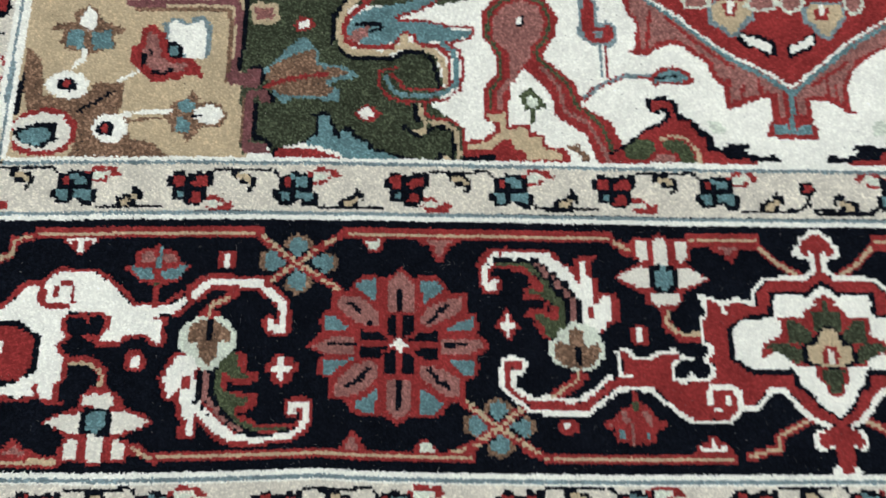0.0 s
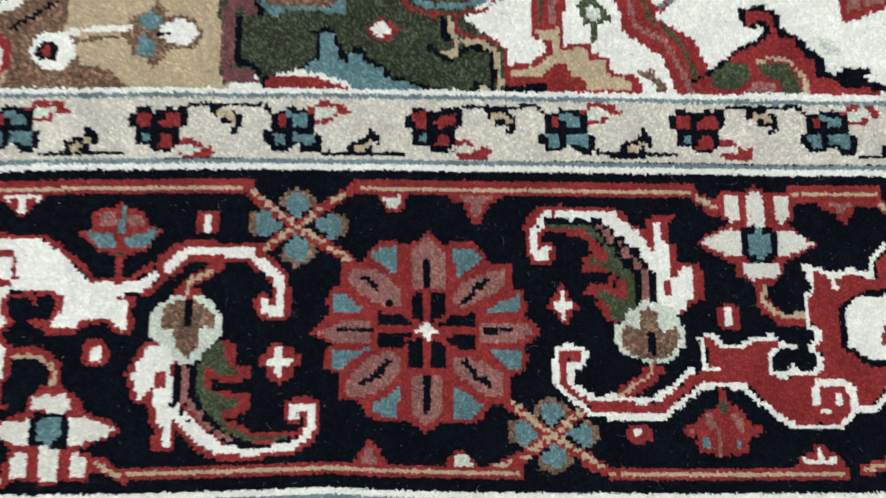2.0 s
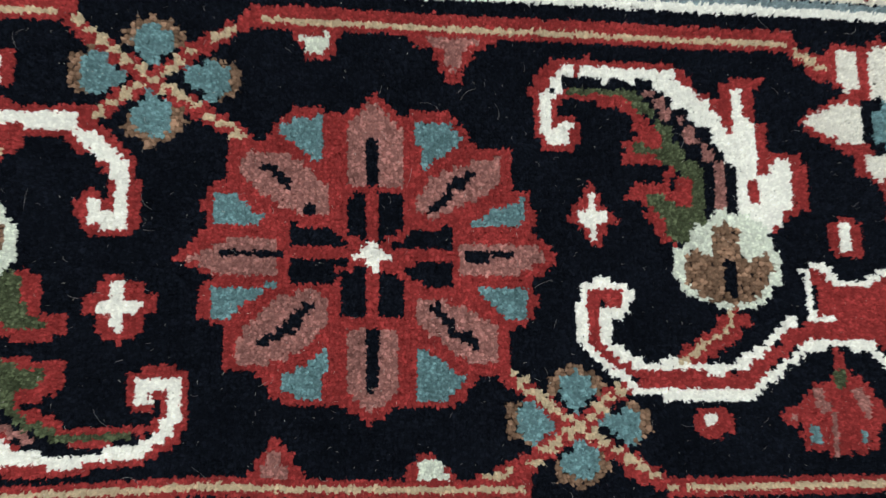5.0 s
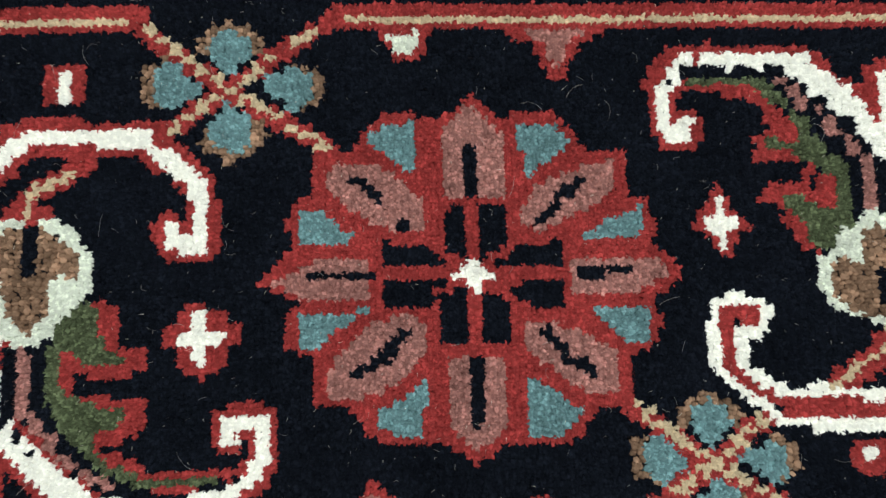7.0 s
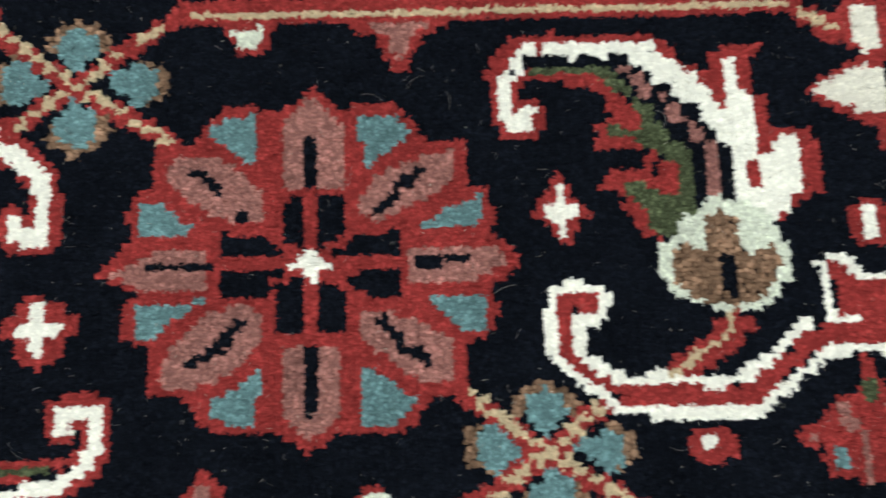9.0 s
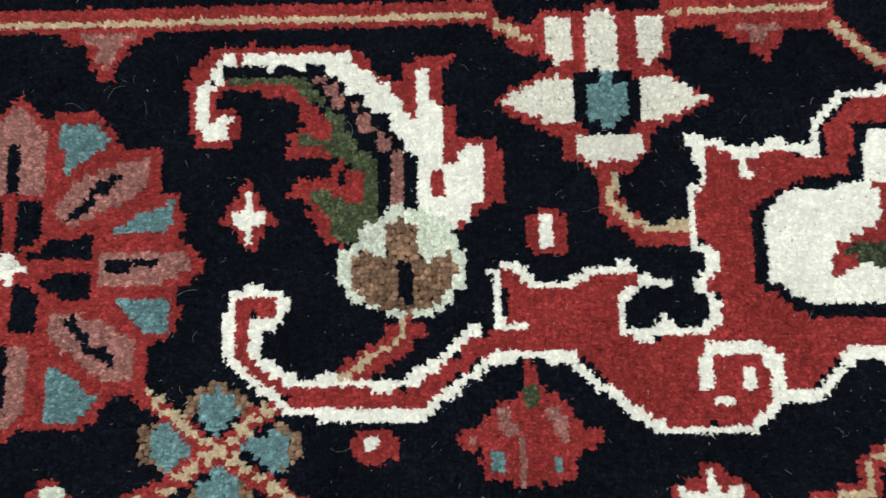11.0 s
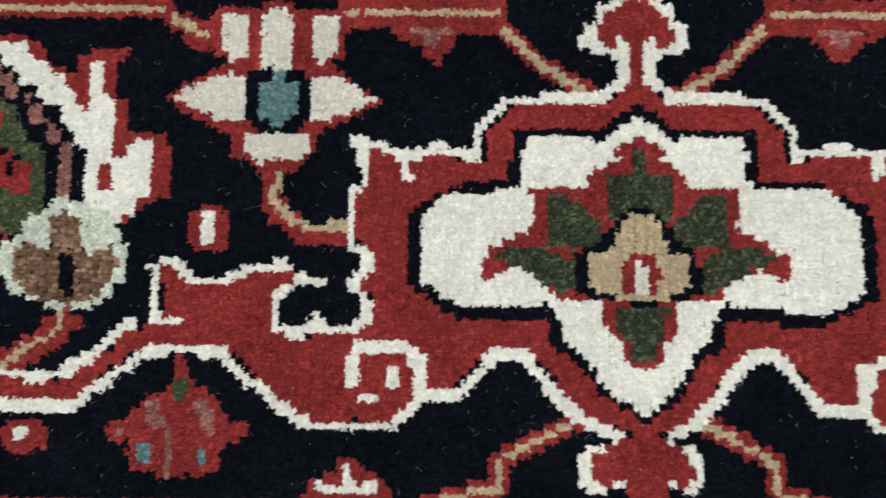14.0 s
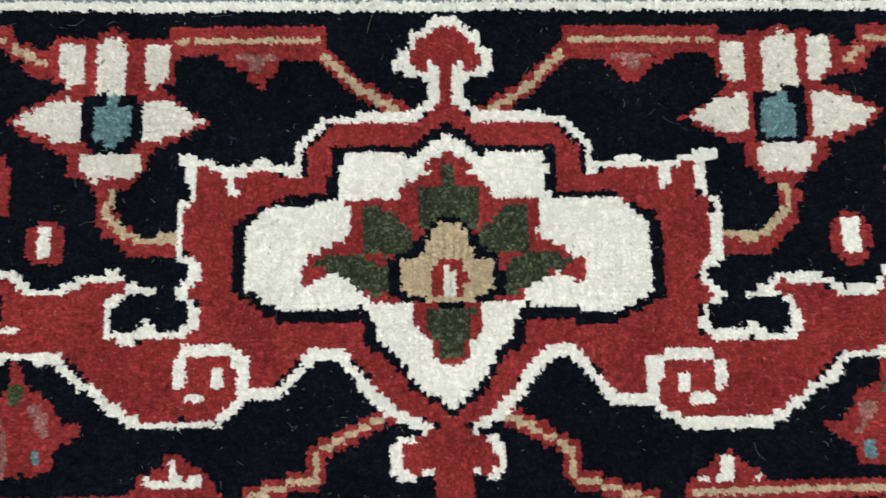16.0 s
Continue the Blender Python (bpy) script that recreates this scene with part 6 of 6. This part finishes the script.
def tuft_mesh(name, batches):
    starts = np.cumsum([0] + [len(v) for v, f, k in batches])
    verts = np.concatenate([v for v, f, k in batches])
    faces = np.concatenate([f + at for at, (v, f, k) in zip(starts, batches)])
    kinds = np.concatenate([k for v, f, k in batches])
    me = bpy.data.meshes.new(name)
    me.vertices.add(len(verts))
    me.vertices.foreach_set("co", verts.ravel())
    me.loops.add(faces.size)
    me.loops.foreach_set("vertex_index", faces.astype(np.int32).ravel())
    me.polygons.add(len(faces))
    me.polygons.foreach_set("loop_start", np.arange(0, faces.size, 3, dtype=np.int32))
    used = np.unique(kinds)
    for k in used:
        me.materials.append(WOOLS[k])
    me.polygons.foreach_set("material_index", np.searchsorted(used, kinds).astype(np.int32))
    me.polygons.foreach_set("use_smooth", np.ones(len(faces), bool))
    me.update(calc_edges=True)
    return me


rng = np.random.default_rng(7)
NEAR = (-176, 262, -82, 155)
rug = new("rug")
tagged(rug, "hand-knotted wool rug with navy floral border on the floor", "rug")
# backing coloured dark to put shade into the gaps between tufts
backing = plain("gap_shade_backing", (0.02, 0.016, 0.016), 0.95, 300.0)
part("backing", box(X0 * KNOT, Y0 * KNOT, -PILE, X1 * KNOT, Y1 * KNOT, -0.0045, 0.0015), backing, rug, "woven backing under the pile, coloured dark as shade in the gaps")

# fine yarn ends where the camera passes close, coarser ones round it; the thick brown yarn stands knot by knot
CLOSE = (-76, 222, -48, 48)
BROWN = COLOURS.index("brown")
COARSE = 1.5
STRIPES = {}
for colour, low, high in (("white", 65.9, 67.4), ("slate", 64.6, 65.9), ("slate", 45.5, 46.8), ("white", 43.7, 45.5), ("white", -43.0, -41.3), ("slate", -44.3, -43.0), ("white", -45.0, -44.3)):
    motif("guard_line", "thin woven edge line of the guard border")
    STRIPES[len(MOTIFS) - 1] = (colour, low, high)
batches = []
FINE = 3.0
for pitch, ends in ((KNOT / FINE, FINE), (KNOT / 2, 2), (KNOT / COARSE, COARSE)):
    gx, gy = np.meshgrid(np.arange(NEAR[0] * ends, NEAR[1] * ends), np.arange(NEAR[2] * ends, NEAR[3] * ends))
    gx, gy = gx.ravel(), gy.ravel()
    close = (gx >= CLOSE[0] * ends) & (gx < CLOSE[1] * ends) & (gy >= CLOSE[2] * ends) & (gy < CLOSE[3] * ends)
    keep = close if ends == FINE else ~close if ends == 2 else np.ones(gx.size, bool)
    gx, gy = gx[keep], gy[keep]
    sway = {FINE: 0.22, 2: 0.16}.get(ends, 0.16)
    bx, by = (gx + 0.5 + rng.normal(0, sway, gx.size)) * pitch, (gy + 0.5 + rng.normal(0, sway, gx.size)) * pitch
    # at the edge of a colour the yarn ends stray into the next knot
    stray = {FINE: 0.10, 2: 0.07}.get(ends, 0.06)
    ex = np.clip(np.floor(bx / KNOT + rng.normal(0, stray, gx.size)).astype(int) - X0, 0, shape[1] - 1)
    ey = np.clip(np.floor(by / KNOT - wave(bx / KNOT, by / KNOT) + rng.normal(0, stray, gx.size)).astype(int) - Y0, 0, shape[0] - 1)
    b_dye, b_owner = dye[ey, ex], owner[ey, ex]
    row = by / KNOT - wave(bx / KNOT, by / KNOT) + rng.normal(0, 0.13, gx.size)
    for number, (colour, low, high) in STRIPES.items():
        inside = (row >= low) & (row < high) & (bx / KNOT > (-140 if low > 60 else -400))
        b_dye[inside], b_owner[inside] = COLOURS.index(colour), number
    brown = b_dye == BROWN
    keep = brown if ends == COARSE else ~brown
    batches.append((bx[keep], by[keep], b_dye[keep], b_owner[keep], np.full(keep.sum(), ends)))
tx, ty, t_dye, t_owner, t_ends = (np.concatenate(column) for column in zip(*batches))
order = np.argsort(t_owner, kind="stable")
cuts = np.searchsorted(t_owner[order], np.arange(len(MOTIFS) + 1))
CHILD = {"cross_bud": ("vine_cross",), "vine_bead": ("vine_cross",), "petal": ("rosette", "flower"), "petal_gap": ("rosette",), "centre": ("rosette",), "flower_heart": ("flower",), "leaf_rib": ("leaf_scroll",), "leaf_blade": ("leaf_scroll",), "leaf_base": ("leaf_scroll",), "palmette_leaf": ("palmette_core",), "palmette_heart": ("palmette_core",)}
latest = {}
for number, (name, label) in enumerate(MOTIFS):
    pick = order[cuts[number]:cuts[number + 1]]
    if len(pick) < 12:
        continue
    meshes = []
    for ends, size, sides in ((FINE, 0.00080, 4), (2, 0.00112, 4), (COARSE, 0.00100, 6)):
        own = pick[t_ends[pick] == ends]
        if len(own):
            meshes.append(tufts(tx[own], ty[own], t_dye[own], size, rng, 0.9 if ends == FINE else 0.5 if ends == 2 else 0.4, sides))
    ob = new(name, tuft_mesh(name, meshes))
    holders = [latest[h] for h in CHILD.get(name, ()) if h in latest]
    ob.parent = max(holders, key=lambda pair: pair[0])[1] if holders else rug
    latest[name] = (number, ob)
    tagged(ob, label, kind="stuff" if name.endswith("_ground") else "")

# the rest of the rug, outside the stretch that the camera passes
gx, gy = np.meshgrid(np.arange(X0, X1, 2), np.arange(Y0, Y1, 2))
gx, gy = gx.ravel(), gy.ravel()
far = (gx < NEAR[0]) | (gx >= NEAR[1]) | (gy < NEAR[2]) | (gy >= NEAR[3])
gx, gy = gx[far], gy[far]
ox, oy = (gx + 1 + rng.normal(0, 0.2, gx.size)) * KNOT, (gy + 1 + rng.normal(0, 0.2, gx.size)) * KNOT
ob = new("outer_pile", tuft_mesh("outer_pile", [tufts(ox, oy, dye[gy - Y0, gx - X0], 0.0032, rng, sides=4, drop=0.5)]))
ob.parent = rug
tagged(ob, "wool pile of the outer rug", kind="stuff")

# loose wool fibres on the pile
fluff = plain("loose_fibre_wool", (0.5, 0.47, 0.42), 0.7, 200.0)
bm = bmesh.new()
for k in range(360):
    fx, fy = random.uniform(-76, 222) * KNOT, random.uniform(-48, 48) * KNOT
    bend, way, long = random.uniform(-2.2, 2.2), random.uniform(0, 6.28), random.choice((0.002, 0.002, 0.003, 0.003, 0.004, 0.008))
    thick, steps, ring = random.uniform(0.000018, 0.000034), 6, None
    for step in range(steps + 1):
        s = step / steps
        at = Vector((fx, fy, 0.0006 + 0.0012 * math.sin(s * math.pi) * random.uniform(0.6, 1.2)))
        side = Vector((-math.sin(way), math.cos(way), 0)) * thick
        now = [bm.verts.new(at + side), bm.verts.new(at - side), bm.verts.new(at + Vector((0, 0, 1.6 * thick)))]
        if ring:
            for a, b in ((0, 1), (1, 2), (2, 0)):
                bm.faces.new((ring[a], ring[b], now[b], now[a]))
        ring = now
        fx, fy, way = fx + long / steps * math.cos(way), fy + long / steps * math.sin(way), way + bend / steps
tagged(part("loose_fibre", bm, fluff, rug, "stray pale wool fibres lying on the pile"), kind="stuff")
